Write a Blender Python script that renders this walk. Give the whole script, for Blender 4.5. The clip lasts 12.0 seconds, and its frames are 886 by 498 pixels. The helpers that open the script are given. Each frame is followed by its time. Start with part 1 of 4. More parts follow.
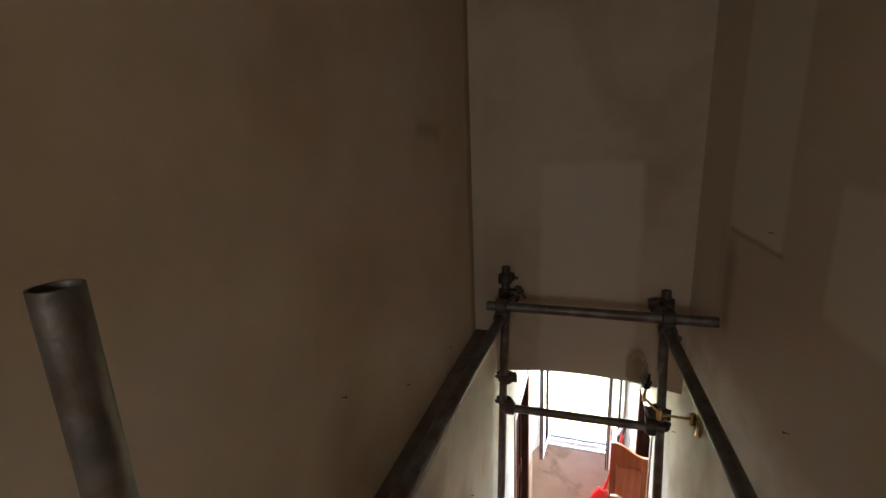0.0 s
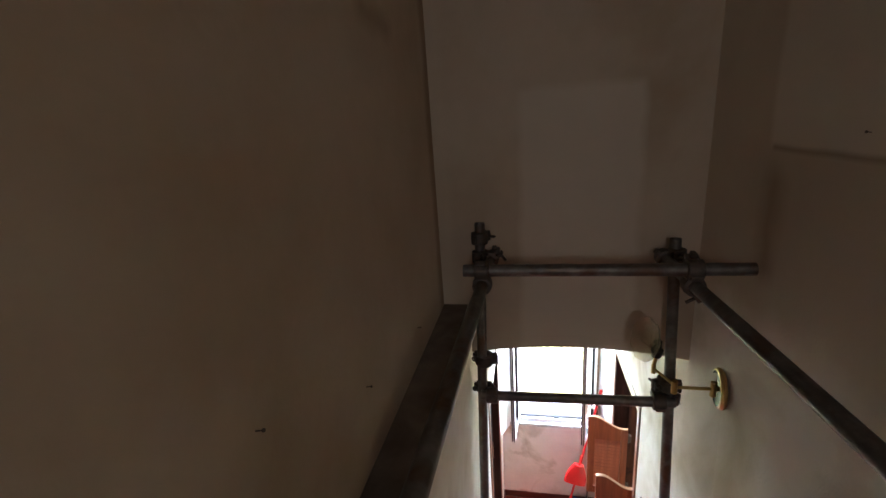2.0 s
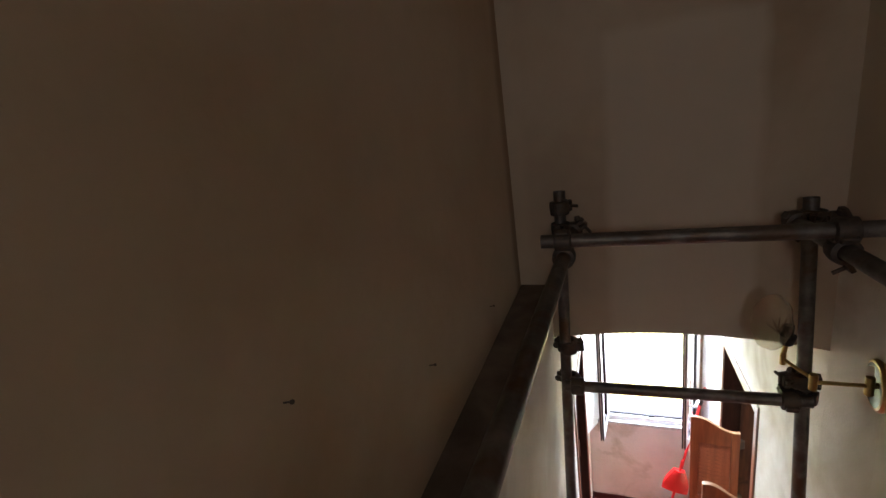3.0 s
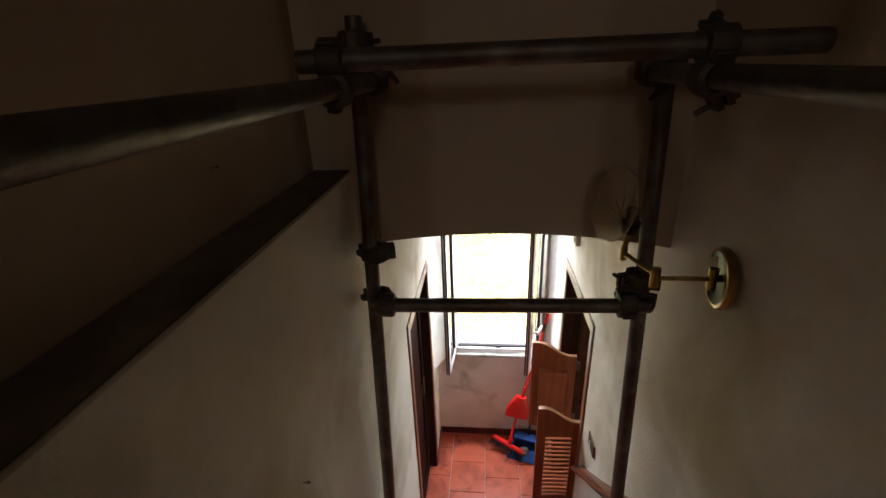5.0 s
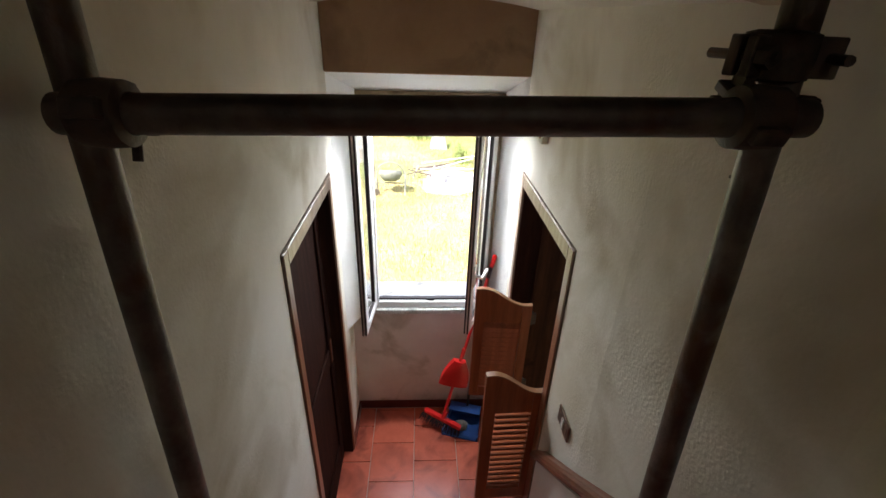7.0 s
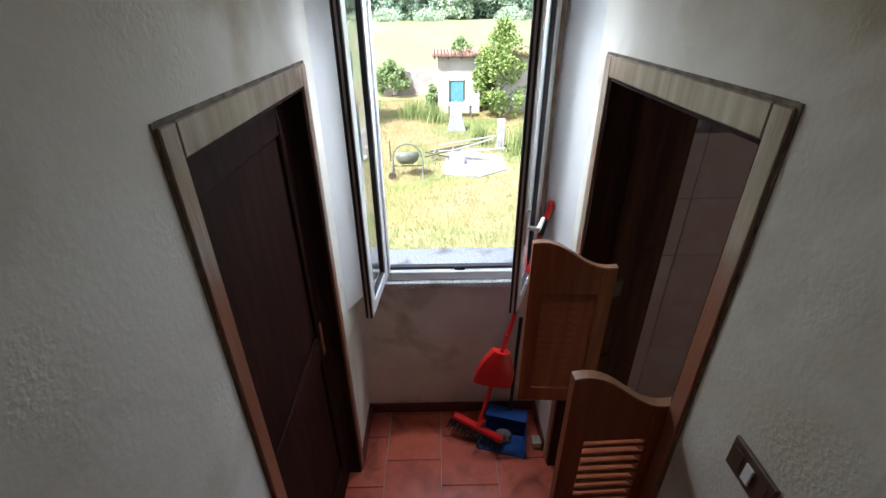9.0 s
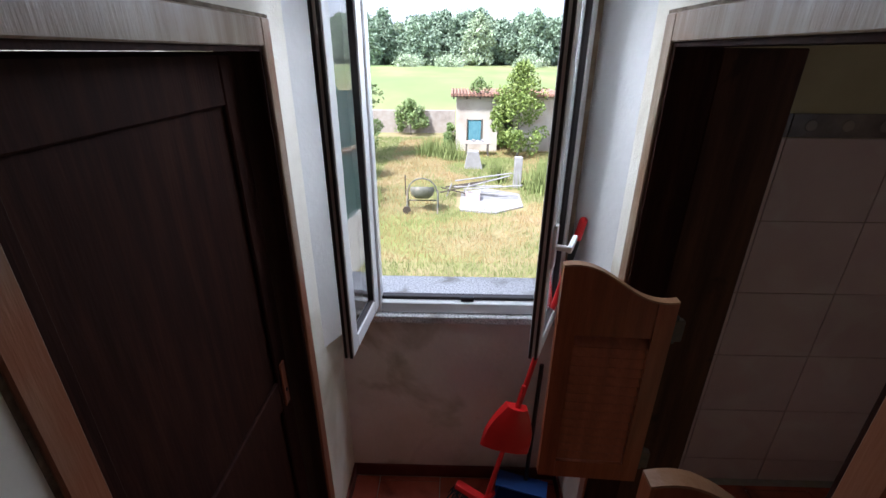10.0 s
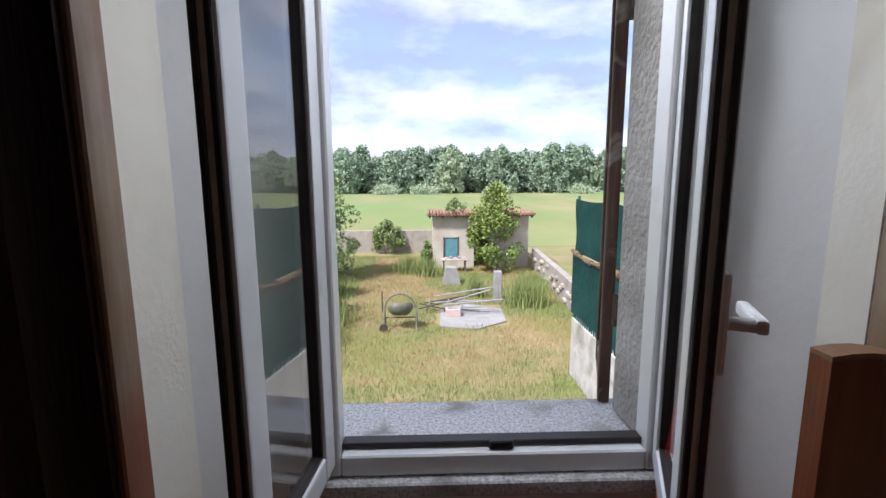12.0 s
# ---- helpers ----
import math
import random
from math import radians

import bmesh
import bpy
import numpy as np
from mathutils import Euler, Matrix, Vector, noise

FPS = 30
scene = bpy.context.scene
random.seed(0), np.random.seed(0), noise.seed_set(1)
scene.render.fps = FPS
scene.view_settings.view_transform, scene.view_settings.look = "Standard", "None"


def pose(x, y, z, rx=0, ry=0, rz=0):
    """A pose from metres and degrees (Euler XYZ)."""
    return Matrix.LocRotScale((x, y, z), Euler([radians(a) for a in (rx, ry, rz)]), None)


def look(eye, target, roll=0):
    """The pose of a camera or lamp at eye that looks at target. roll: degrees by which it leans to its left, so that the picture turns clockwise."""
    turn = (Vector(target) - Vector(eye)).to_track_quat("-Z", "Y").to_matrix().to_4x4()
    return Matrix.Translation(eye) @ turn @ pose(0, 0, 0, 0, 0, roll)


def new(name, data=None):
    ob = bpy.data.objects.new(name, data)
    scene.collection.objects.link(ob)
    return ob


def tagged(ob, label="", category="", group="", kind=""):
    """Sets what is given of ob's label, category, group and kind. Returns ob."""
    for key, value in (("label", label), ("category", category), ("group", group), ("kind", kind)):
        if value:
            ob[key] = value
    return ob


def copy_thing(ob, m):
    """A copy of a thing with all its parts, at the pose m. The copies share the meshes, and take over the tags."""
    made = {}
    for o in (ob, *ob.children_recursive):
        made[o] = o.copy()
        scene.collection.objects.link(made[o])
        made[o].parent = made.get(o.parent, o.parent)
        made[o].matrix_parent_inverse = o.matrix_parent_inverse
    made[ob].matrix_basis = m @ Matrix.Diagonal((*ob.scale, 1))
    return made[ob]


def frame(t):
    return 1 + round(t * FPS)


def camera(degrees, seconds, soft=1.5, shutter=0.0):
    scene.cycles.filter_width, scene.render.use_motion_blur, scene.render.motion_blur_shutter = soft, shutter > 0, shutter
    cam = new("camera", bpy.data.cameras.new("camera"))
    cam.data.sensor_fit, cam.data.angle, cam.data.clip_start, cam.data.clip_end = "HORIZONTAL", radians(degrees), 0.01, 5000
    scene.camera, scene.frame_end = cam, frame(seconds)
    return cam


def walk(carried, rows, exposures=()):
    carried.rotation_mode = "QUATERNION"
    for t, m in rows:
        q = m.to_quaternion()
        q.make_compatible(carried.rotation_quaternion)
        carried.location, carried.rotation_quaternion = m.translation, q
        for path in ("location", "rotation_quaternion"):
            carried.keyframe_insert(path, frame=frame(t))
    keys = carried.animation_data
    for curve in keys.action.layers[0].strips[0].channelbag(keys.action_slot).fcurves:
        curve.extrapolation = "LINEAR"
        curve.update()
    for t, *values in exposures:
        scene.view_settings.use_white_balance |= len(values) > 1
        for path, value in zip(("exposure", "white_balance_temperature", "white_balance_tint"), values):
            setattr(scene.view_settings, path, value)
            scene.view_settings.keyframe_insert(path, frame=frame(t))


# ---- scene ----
cam = camera(90.4, 12.0)

PATH = [
    (0, (0.538, 0.763, 4.335), (-0.093, 2.602, 3.862), -2.5),
    (0.5, (0.512, 0.904, 4.322), (0.256, 2.811, 3.777), -1.7),
    (1, (0.5, 1.02, 4.251), (0.344, 2.931, 3.681), -1.5),
    (1.5, (0.385, 1.175, 4.128), (0.19, 3.083, 3.563), -2.3),
    (2, (0.306, 1.218, 4.086), (-0.079, 3.098, 3.523), -4.0),
    (2.5, (0.233, 1.273, 4.025), (-0.412, 3.085, 3.475), -7.1),
    (2.7, (0.244, 1.297, 3.997), (-0.493, 3.08, 3.47), -8.5),
    (4.3, (0.475, 1.765, 3.691), (0.021, 3.549, 2.909), -4.1),
    (4.5, (0.472, 1.8, 3.647), (0.112, 3.597, 2.848), -4.6),
    (5, (0.446, 1.878, 3.502), (0.252, 3.698, 2.696), -2.3),
    (5.5, (0.453, 2.021, 3.38), (0.377, 3.852, 2.578), -0.3),
    (6, (0.499, 2.19, 3.228), (0.501, 4.018, 2.416), 1.0),
    (6.5, (0.472, 2.408, 3.038), (0.524, 4.213, 2.179), 1.8),
    (7, (0.479, 2.594, 2.847), (0.585, 4.359, 1.913), 1.9),
    (8.8, (0.492, 3.231, 2.282), (0.516, 4.972, 1.298), -1.5),
    (9, (0.45, 3.24, 2.266), (0.469, 4.988, 1.296), -0.6),
    (9.5, (0.491, 3.399, 2.145), (0.479, 5.185, 1.245), 0.1),
    (10, (0.494, 3.579, 2.021), (0.448, 5.404, 1.205), 0.3),
    (10.5, (0.472, 3.73, 1.914), (0.409, 5.607, 1.228), -0.1),
    (11, (0.528, 3.918, 1.808), (0.505, 5.845, 1.282), -0.0),
    (11.5, (0.468, 4.07, 1.723), (0.484, 6.029, 1.318), -0.5),
    (12, (0.400, 4.270, 1.660), (0.458, 6.248, 1.362), -0.3),
]

walk(cam, [(t, look(eye, target, roll)) for t, eye, target, roll in PATH],
     [(0, 5.15, 5600, 4), (1.5, 5.05, 5300, 7), (2.7, 5.0, 5500, 9), (4.5, 3.9, 6300, 14), (5.5, 3.5, 6500, 11), (6.5, 3.2, 6400, 11), (8.8, 2.4, 5600, 10),
      (9.5, 2.1, 5600, 12), (10.5, 1.6, 5600, 15), (11.2, 1.35, 5700, 15), (12, 1.1, 5900, 15)])

# ---- light ----
SUN_EL, SUN_AZ = 52, 228
world = bpy.data.worlds.new("world")
scene.world = world
world.use_nodes = True
wn = world.node_tree
wn.nodes.clear()


def link(tree, a, b):
    tree.links.new(a, b)


w_out = wn.nodes.new("ShaderNodeOutputWorld")
w_bg = wn.nodes.new("ShaderNodeBackground")
w_sky = wn.nodes.new("ShaderNodeTexSky")
w_sky.sky_type = "NISHITA"
w_sky.sun_disc = False
w_sky.sun_elevation = radians(SUN_EL)
w_sky.sun_rotation = radians(SUN_AZ)
w_sky.dust_density = 2.0
w_co = wn.nodes.new("ShaderNodeTexCoord")
w_map = wn.nodes.new("ShaderNodeMapping")
w_map.inputs["Scale"].default_value = (1.0, 1.0, 2.6)
w_map.inputs["Location"].default_value = (0.3, 0.1, 0.2)
w_noise = wn.nodes.new("ShaderNodeTexNoise")
w_noise.inputs["Scale"].default_value = 3.6
w_noise.inputs["Detail"].default_value = 9
w_noise.inputs["Roughness"].default_value = 0.55
w_ramp = wn.nodes.new("ShaderNodeValToRGB")
w_ramp.color_ramp.elements[0].position = 0.36
w_ramp.color_ramp.elements[0].color = (0.62, 0.62, 0.62, 1)
w_ramp.color_ramp.elements[1].position = 0.62
w_ramp.color_ramp.elements[1].color = (1, 1, 1, 1)
w_noise2 = wn.nodes.new("ShaderNodeTexNoise")
w_noise2.inputs["Scale"].default_value = 3.4
w_noise2.inputs["Detail"].default_value = 7
w_ramp2 = wn.nodes.new("ShaderNodeValToRGB")
w_ramp2.color_ramp.elements[0].position = 0.40
w_ramp2.color_ramp.elements[0].color = (1.75, 1.95, 2.55, 1)
w_ramp2.color_ramp.elements[1].position = 0.60
w_ramp2.color_ramp.elements[1].color = (4.3, 4.3, 4.5, 1)
w_mix = wn.nodes.new("ShaderNodeMix")
w_mix.data_type = "RGBA"
link(wn, w_co.outputs["Generated"], w_map.inputs["Vector"])
link(wn, w_map.outputs["Vector"], w_noise.inputs["Vector"])
link(wn, w_map.outputs["Vector"], w_noise2.inputs["Vector"])
link(wn, w_noise.outputs["Fac"], w_ramp.inputs["Fac"])
link(wn, w_noise2.outputs["Fac"], w_ramp2.inputs["Fac"])
link(wn, w_ramp.outputs["Color"], w_mix.inputs["Factor"])
link(wn, w_sky.outputs["Color"], w_mix.inputs[6])
link(wn, w_ramp2.outputs["Color"], w_mix.inputs[7])
link(wn, w_mix.outputs[2], w_bg.inputs["Color"])
w_bg.inputs["Strength"].default_value = 0.15
link(wn, w_bg.outputs["Background"], w_out.inputs["Surface"])

sun_data = bpy.data.lights.new("sun", "SUN")
sun_data.energy = 3.3
sun_data.angle = radians(6)
sun_data.color = (1.0, 0.95, 0.87)
sun = new("sun", sun_data)
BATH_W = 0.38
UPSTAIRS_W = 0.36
# daylight entering through the upper part of the landing window
WINDOW_W = 2.6
win_data = bpy.data.lights.new("window_light", "AREA")
win_data.shape = "RECTANGLE"
win_data.size, win_data.size_y, win_data.energy, win_data.color = 0.68, 0.14, WINDOW_W, (0.96, 0.98, 1.0)
win_data.spread = radians(142)
new("window_light", win_data).matrix_world = look((0.541, 5.29, 2.37), (0.541, 4.45, 1.0))
az, el = radians(SUN_AZ), radians(SUN_EL)
to_sun = Vector((math.sin(az) * math.cos(el), math.cos(az) * math.cos(el), math.sin(el)))
sun.matrix_world = look(to_sun * 50, (0, 0, 0))


# ---- materials ----
def mat(name, ramp, scale=4.0, rough=0.7, metal=0.0, bump=0.15, bscale=60.0, detail=6.0, stretch=(1, 1, 1), rand=0.0,
        stain=None, sscale=1.5, slo=0.5, shi=0.7, spec=0.4, isl=False, bdist=0.004, grit=0.0):
    """A surface whose colour runs through a ramp by noise, with stains at a second scale and a fine relief."""
    m = bpy.data.materials.new(name)
    m.use_nodes = True
    t = m.node_tree
    b = t.nodes["Principled BSDF"]
    co = t.nodes.new("ShaderNodeTexCoord")
    mp = t.nodes.new("ShaderNodeMapping")
    mp.inputs["Scale"].default_value = stretch
    link(t, co.outputs["Object"], mp.inputs["Vector"])
    n = t.nodes.new("ShaderNodeTexNoise")
    n.inputs["Scale"].default_value = scale
    n.inputs["Detail"].default_value = detail
    n.inputs["Roughness"].default_value = 0.6
    link(t, mp.outputs["Vector"], n.inputs["Vector"])
    r = t.nodes.new("ShaderNodeValToRGB")
    els = r.color_ramp.elements
    while len(els) < len(ramp):
        els.new(0.5)
    for i, c in enumerate(ramp):
        els[i].position = 0.3 + 0.4 * i / max(1, len(ramp) - 1)
        els[i].color = (*c, 1)
    link(t, n.outputs["Fac"], r.inputs["Fac"])
    col = r.outputs["Color"]
    if stain:
        n2 = t.nodes.new("ShaderNodeTexNoise")
        n2.inputs["Scale"].default_value = sscale
        n2.inputs["Detail"].default_value = 8
        n2.inputs["Distortion"].default_value = 0.6
        link(t, co.outputs["Object"], n2.inputs["Vector"])
        mr = t.nodes.new("ShaderNodeMapRange")
        mr.inputs["From Min"].default_value = slo
        mr.inputs["From Max"].default_value = shi
        link(t, n2.outputs["Fac"], mr.inputs["Value"])
        mx = t.nodes.new("ShaderNodeMix")
        mx.data_type = "RGBA"
        link(t, mr.outputs["Result"], mx.inputs["Factor"])
        link(t, col, mx.inputs[6])
        mx.inputs[7].default_value = (*stain, 1)
        col = mx.outputs[2]
    if rand:
        src = t.nodes.new("ShaderNodeNewGeometry").outputs["Random Per Island"] if isl else t.nodes.new("ShaderNodeObjectInfo").outputs["Random"]
        hsv = t.nodes.new("ShaderNodeHueSaturation")
        mr2 = t.nodes.new("ShaderNodeMapRange")
        mr2.inputs["To Min"].default_value = 1 - rand
        mr2.inputs["To Max"].default_value = 1 + rand
        link(t, src, mr2.inputs["Value"])
        link(t, mr2.outputs["Result"], hsv.inputs["Value"])
        link(t, col, hsv.inputs["Color"])
        col = hsv.outputs["Color"]
    link(t, col, b.inputs["Base Color"])
    b.inputs["Roughness"].default_value = rough
    b.inputs["Metallic"].default_value = metal
    b.inputs["Specular IOR Level"].default_value = spec
    if bump:
        n3 = t.nodes.new("ShaderNodeTexNoise")
        n3.inputs["Scale"].default_value = bscale
        n3.inputs["Detail"].default_value = 5
        link(t, mp.outputs["Vector"], n3.inputs["Vector"])
        bp = t.nodes.new("ShaderNodeBump")
        bp.inputs["Strength"].default_value = bump
        bp.inputs["Distance"].default_value = bdist
        link(t, n3.outputs["Fac"], bp.inputs["Height"])
        nrm = bp.outputs["Normal"]
        if grit:
            where = t.nodes.new("ShaderNodeTexNoise")
            where.inputs["Scale"].default_value = 2.6
            where.inputs["Detail"].default_value = 6
            link(t, co.outputs["Object"], where.inputs["Vector"])
            fade = t.nodes.new("ShaderNodeMapRange")
            fade.inputs["From Min"].default_value = 0.50
            fade.inputs["From Max"].default_value = 0.66
            link(t, where.outputs["Fac"], fade.inputs["Value"])
            grain = t.nodes.new("ShaderNodeTexNoise")
            grain.inputs["Scale"].default_value = 110
            grain.inputs["Detail"].default_value = 3
            link(t, co.outputs["Object"], grain.inputs["Vector"])
            mul = t.nodes.new("ShaderNodeMath")
            mul.operation = "MULTIPLY"
            link(t, grain.outputs["Fac"], mul.inputs[0])
            link(t, fade.outputs["Result"], mul.inputs[1])
            gb = t.nodes.new("ShaderNodeBump")
            gb.inputs["Strength"].default_value = grit
            gb.inputs["Distance"].default_value = 0.008
            link(t, mul.outputs[0], gb.inputs["Height"])
            link(t, nrm, gb.inputs["Normal"])
            nrm = gb.outputs["Normal"]
        link(t, nrm, b.inputs["Normal"])
    return m


def boxed_patch(m, patches, colour, soft=0.02, strength=0.8):
    """Paler or darker rectangles with soft edges on a wall: lists of (axis, lo, hi) in the wall's own metres."""
    t = m.node_tree
    b = t.nodes["Principled BSDF"]
    col = b.inputs["Base Color"].links[0].from_socket
    co = t.nodes.new("ShaderNodeTexCoord")
    sep = t.nodes.new("ShaderNodeSeparateXYZ")
    nz = t.nodes.new("ShaderNodeTexNoise")
    nz.inputs["Scale"].default_value = 6
    link(t, co.outputs["Object"], nz.inputs["Vector"])
    wob = t.nodes.new("ShaderNodeMix")
    wob.data_type = "RGBA"
    wob.blend_type = "LINEAR_LIGHT"
    wob.inputs["Factor"].default_value = soft
    link(t, co.outputs["Object"], wob.inputs[6])
    link(t, nz.outputs["Color"], wob.inputs[7])
    link(t, wob.outputs[2], sep.inputs["Vector"])
    for limits in patches:
        fac = None
        for axis, lo, hi in limits:
            for a, z in ((lo - soft, lo + soft), (hi + soft, hi - soft)):
                mr = t.nodes.new("ShaderNodeMapRange")
                mr.inputs["From Min"].default_value = a
                mr.inputs["From Max"].default_value = z
                link(t, sep.outputs[axis], mr.inputs["Value"])
                if fac is None:
                    mu = t.nodes.new("ShaderNodeMath")
                    mu.operation = "MULTIPLY"
                    mu.inputs[1].default_value = strength
                    link(t, mr.outputs["Result"], mu.inputs[0])
                else:
                    mu = t.nodes.new("ShaderNodeMath")
                    mu.operation = "MULTIPLY"
                    link(t, fac, mu.inputs[0])
                    link(t, mr.outputs["Result"], mu.inputs[1])
                fac = mu.outputs[0]
        mx = t.nodes.new("ShaderNodeMix")
        mx.data_type = "RGBA"
        link(t, fac, mx.inputs["Factor"])
        link(t, col, mx.inputs[6])
        mx.inputs[7].default_value = (*colour, 1)
        col = mx.outputs[2]
    link(t, col, b.inputs["Base Color"])


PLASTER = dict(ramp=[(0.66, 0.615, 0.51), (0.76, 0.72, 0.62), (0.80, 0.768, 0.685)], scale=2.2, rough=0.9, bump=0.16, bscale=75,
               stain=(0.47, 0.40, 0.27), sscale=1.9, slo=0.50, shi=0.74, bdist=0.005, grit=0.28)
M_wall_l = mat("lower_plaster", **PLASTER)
M_wall_r = mat("right_plaster", **PLASTER)
# the low, warm light of the upper stairwell is put into this brown
M_wall_u = mat("dim_upper_plaster", [(0.49, 0.38, 0.26), (0.57, 0.465, 0.34), (0.63, 0.53, 0.41)], 1.4, 0.9, bump=0.35, bscale=30, stain=(0.40, 0.29, 0.18), sscale=0.9, slo=0.5, shi=0.72)
# plaster darkened for the face turned from the window; its shade is in the colour
M_bulk = mat("shaded_bulkhead_plaster", [(0.42, 0.33, 0.24), (0.48, 0.39, 0.29), (0.53, 0.44, 0.34)], 1.6, 0.9, bump=0.35, bscale=30, stain=(0.35, 0.26, 0.17), sscale=1.1, slo=0.5, shi=0.75)
M_ledge = mat("shaded_dusty_ledge", [(0.10, 0.075, 0.055), (0.16, 0.12, 0.09), (0.22, 0.17, 0.12)], 5, 0.95, bump=0.6, bscale=50, stain=(0.07, 0.05, 0.04), sscale=3)
M_bathwall = mat("ochre_paint", [(0.36, 0.28, 0.16), (0.43, 0.34, 0.20)], 4, 0.8, bump=0.2)
M_bronze = mat("bronze_plate", [(0.13, 0.085, 0.055), (0.19, 0.13, 0.09)], 8, 0.35, 0.6, bump=0.03)
M_gap_shade = mat("grimy_gap_shade", [(0.09, 0.065, 0.045), (0.17, 0.13, 0.09), (0.30, 0.25, 0.18)], 25, 0.95, bump=0.6, bscale=70)
M_joint = mat("brown_joint", [(0.22, 0.16, 0.10), (0.33, 0.25, 0.17), (0.45, 0.37, 0.27)], 14, 0.95, bump=0.5, bscale=60)
M_ceil = mat("ceiling_plaster", [(0.70, 0.66, 0.58), (0.77, 0.73, 0.66)], 2.0, 0.9, bump=0.3, bscale=40)
M_back = mat("damp_plaster", [(0.60, 0.53, 0.49), (0.70, 0.63, 0.59), (0.75, 0.69, 0.65)], 3.0, 0.9, bump=0.4, bscale=45, stain=(0.27, 0.20, 0.12), sscale=2.6, slo=0.52, shi=0.72)
M_lintel = mat("brown_lintel_paint", [(0.27, 0.16, 0.09), (0.34, 0.21, 0.12), (0.38, 0.25, 0.15)], 2.5, 0.75, bump=0.25, bscale=30, stain=(0.17, 0.10, 0.06), sscale=2.5, slo=0.55, shi=0.7)
M_white = mat("white_plaster", [(0.76, 0.745, 0.71), (0.81, 0.80, 0.77)], 4, 0.85, bump=0.3, bscale=40)
M_concrete = mat("concrete", [(0.34, 0.33, 0.30), (0.45, 0.43, 0.40), (0.52, 0.50, 0.46)], 3, 0.9, bump=0.6, bscale=30, stain=(0.25, 0.23, 0.19), sscale=1.2)
M_render = mat("rough_render", [(0.40, 0.38, 0.35), (0.50, 0.48, 0.45)], 12, 0.95, bump=1.0, bscale=55, bdist=0.015, stain=(0.3, 0.28, 0.25))
M_granite = mat("granite", [(0.24, 0.23, 0.225), (0.52, 0.51, 0.50), (0.72, 0.71, 0.70)], 120, 0.55, bump=0.2, bscale=150, detail=2, stain=(0.25, 0.23, 0.2), sscale=8)
M_tile = mat("terracotta_tile", [(0.40, 0.085, 0.048), (0.47, 0.105, 0.060), (0.53, 0.130, 0.076)], 6, 0.26, bump=0.08, bscale=40, rand=0.10, stain=(0.20, 0.045, 0.03), sscale=5, spec=0.5)
M_grout = mat("grout", [(0.38, 0.30, 0.24), (0.46, 0.38, 0.32)], 20, 0.9, bump=0.3)
M_step = mat("step_tile", [(0.22, 0.05, 0.03), (0.29, 0.07, 0.04)], 5, 0.45, bump=0.1)
M_skirt = mat("skirting_tile", [(0.10, 0.022, 0.016), (0.14, 0.032, 0.022)], 6, 0.35, bump=0.1)
WOOD = dict(scale=3.0, bump=0.25, bscale=18, stretch=(9, 9, 0.8), detail=8)
M_dark = mat("dark_stained_wood", [(0.016, 0.006, 0.004), (0.026, 0.009, 0.006), (0.042, 0.015, 0.009)], rough=0.72, spec=0.08, **WOOD)
M_knotty = mat("knotty_dark_pine", [(0.030, 0.011, 0.007), (0.055, 0.021, 0.011), (0.085, 0.033, 0.016)], rough=0.68, spec=0.14, stain=(0.03, 0.012, 0.008), sscale=7, slo=0.62, shi=0.7, **WOOD)
M_saloon = mat("varnished_wood", [(0.17, 0.040, 0.013), (0.24, 0.060, 0.020), (0.31, 0.085, 0.031)], rough=0.38, spec=0.35, **WOOD)
M_saloon_edge = mat("worn_wood_edge", [(0.26, 0.12, 0.055), (0.34, 0.18, 0.09)], rough=0.45, **WOOD)
M_casing = mat("weathered_casing", [(0.20, 0.13, 0.08), (0.31, 0.23, 0.16), (0.42, 0.34, 0.26)], rough=0.34, spec=0.5, stain=(0.22, 0.09, 0.04), sscale=2.2, slo=0.5, shi=0.66, **WOOD)
M_casing_red = mat("worn_red_casing", [(0.19, 0.058, 0.026), (0.28, 0.095, 0.045), (0.35, 0.15, 0.08)], rough=0.42, spec=0.35, **WOOD)
M_rail = mat("handrail_wood", [(0.10, 0.035, 0.018), (0.16, 0.06, 0.03)], rough=0.3, scale=3, bump=0.15, bscale=20, stretch=(6, 0.8, 6))
M_steel = mat("galvanised_tube", [(0.10, 0.092, 0.082), (0.16, 0.145, 0.13), (0.23, 0.21, 0.19)], 14, 0.5, 0.7, bump=0.35, bscale=90, stain=(0.13, 0.08, 0.05), sscale=9, slo=0.5, shi=0.68)
M_coupler = mat("rusty_coupler", [(0.06, 0.05, 0.045), (0.11, 0.09, 0.075), (0.14, 0.10, 0.07)], 30, 0.6, 0.6, bump=0.4, bscale=80)
M_brass = mat("aged_brass", [(0.45, 0.31, 0.11), (0.60, 0.43, 0.17)], 18, 0.28, 1.0, bump=0.05)
M_black = mat("black_plastic", [(0.012, 0.012, 0.012), (0.02, 0.02, 0.02)], 20, 0.45, bump=0.05)
M_seal = mat("rubber_seal", [(0.022, 0.016, 0.015), (0.035, 0.026, 0.024)], 20, 0.5, bump=0.05)
M_pvc = mat("white_pvc", [(0.72, 0.72, 0.71), (0.79, 0.79, 0.78)], 5, 0.32, bump=0.04, stain=(0.55, 0.54, 0.51), sscale=6, slo=0.6, shi=0.8, spec=0.5)
M_red = mat("red_plastic", [(0.58, 0.012, 0.012), (0.68, 0.02, 0.018)], 8, 0.34, bump=0.04, spec=0.5)
M_blue = mat("blue_plastic", [(0.012, 0.05, 0.20), (0.02, 0.075, 0.27)], 8, 0.4, bump=0.05)
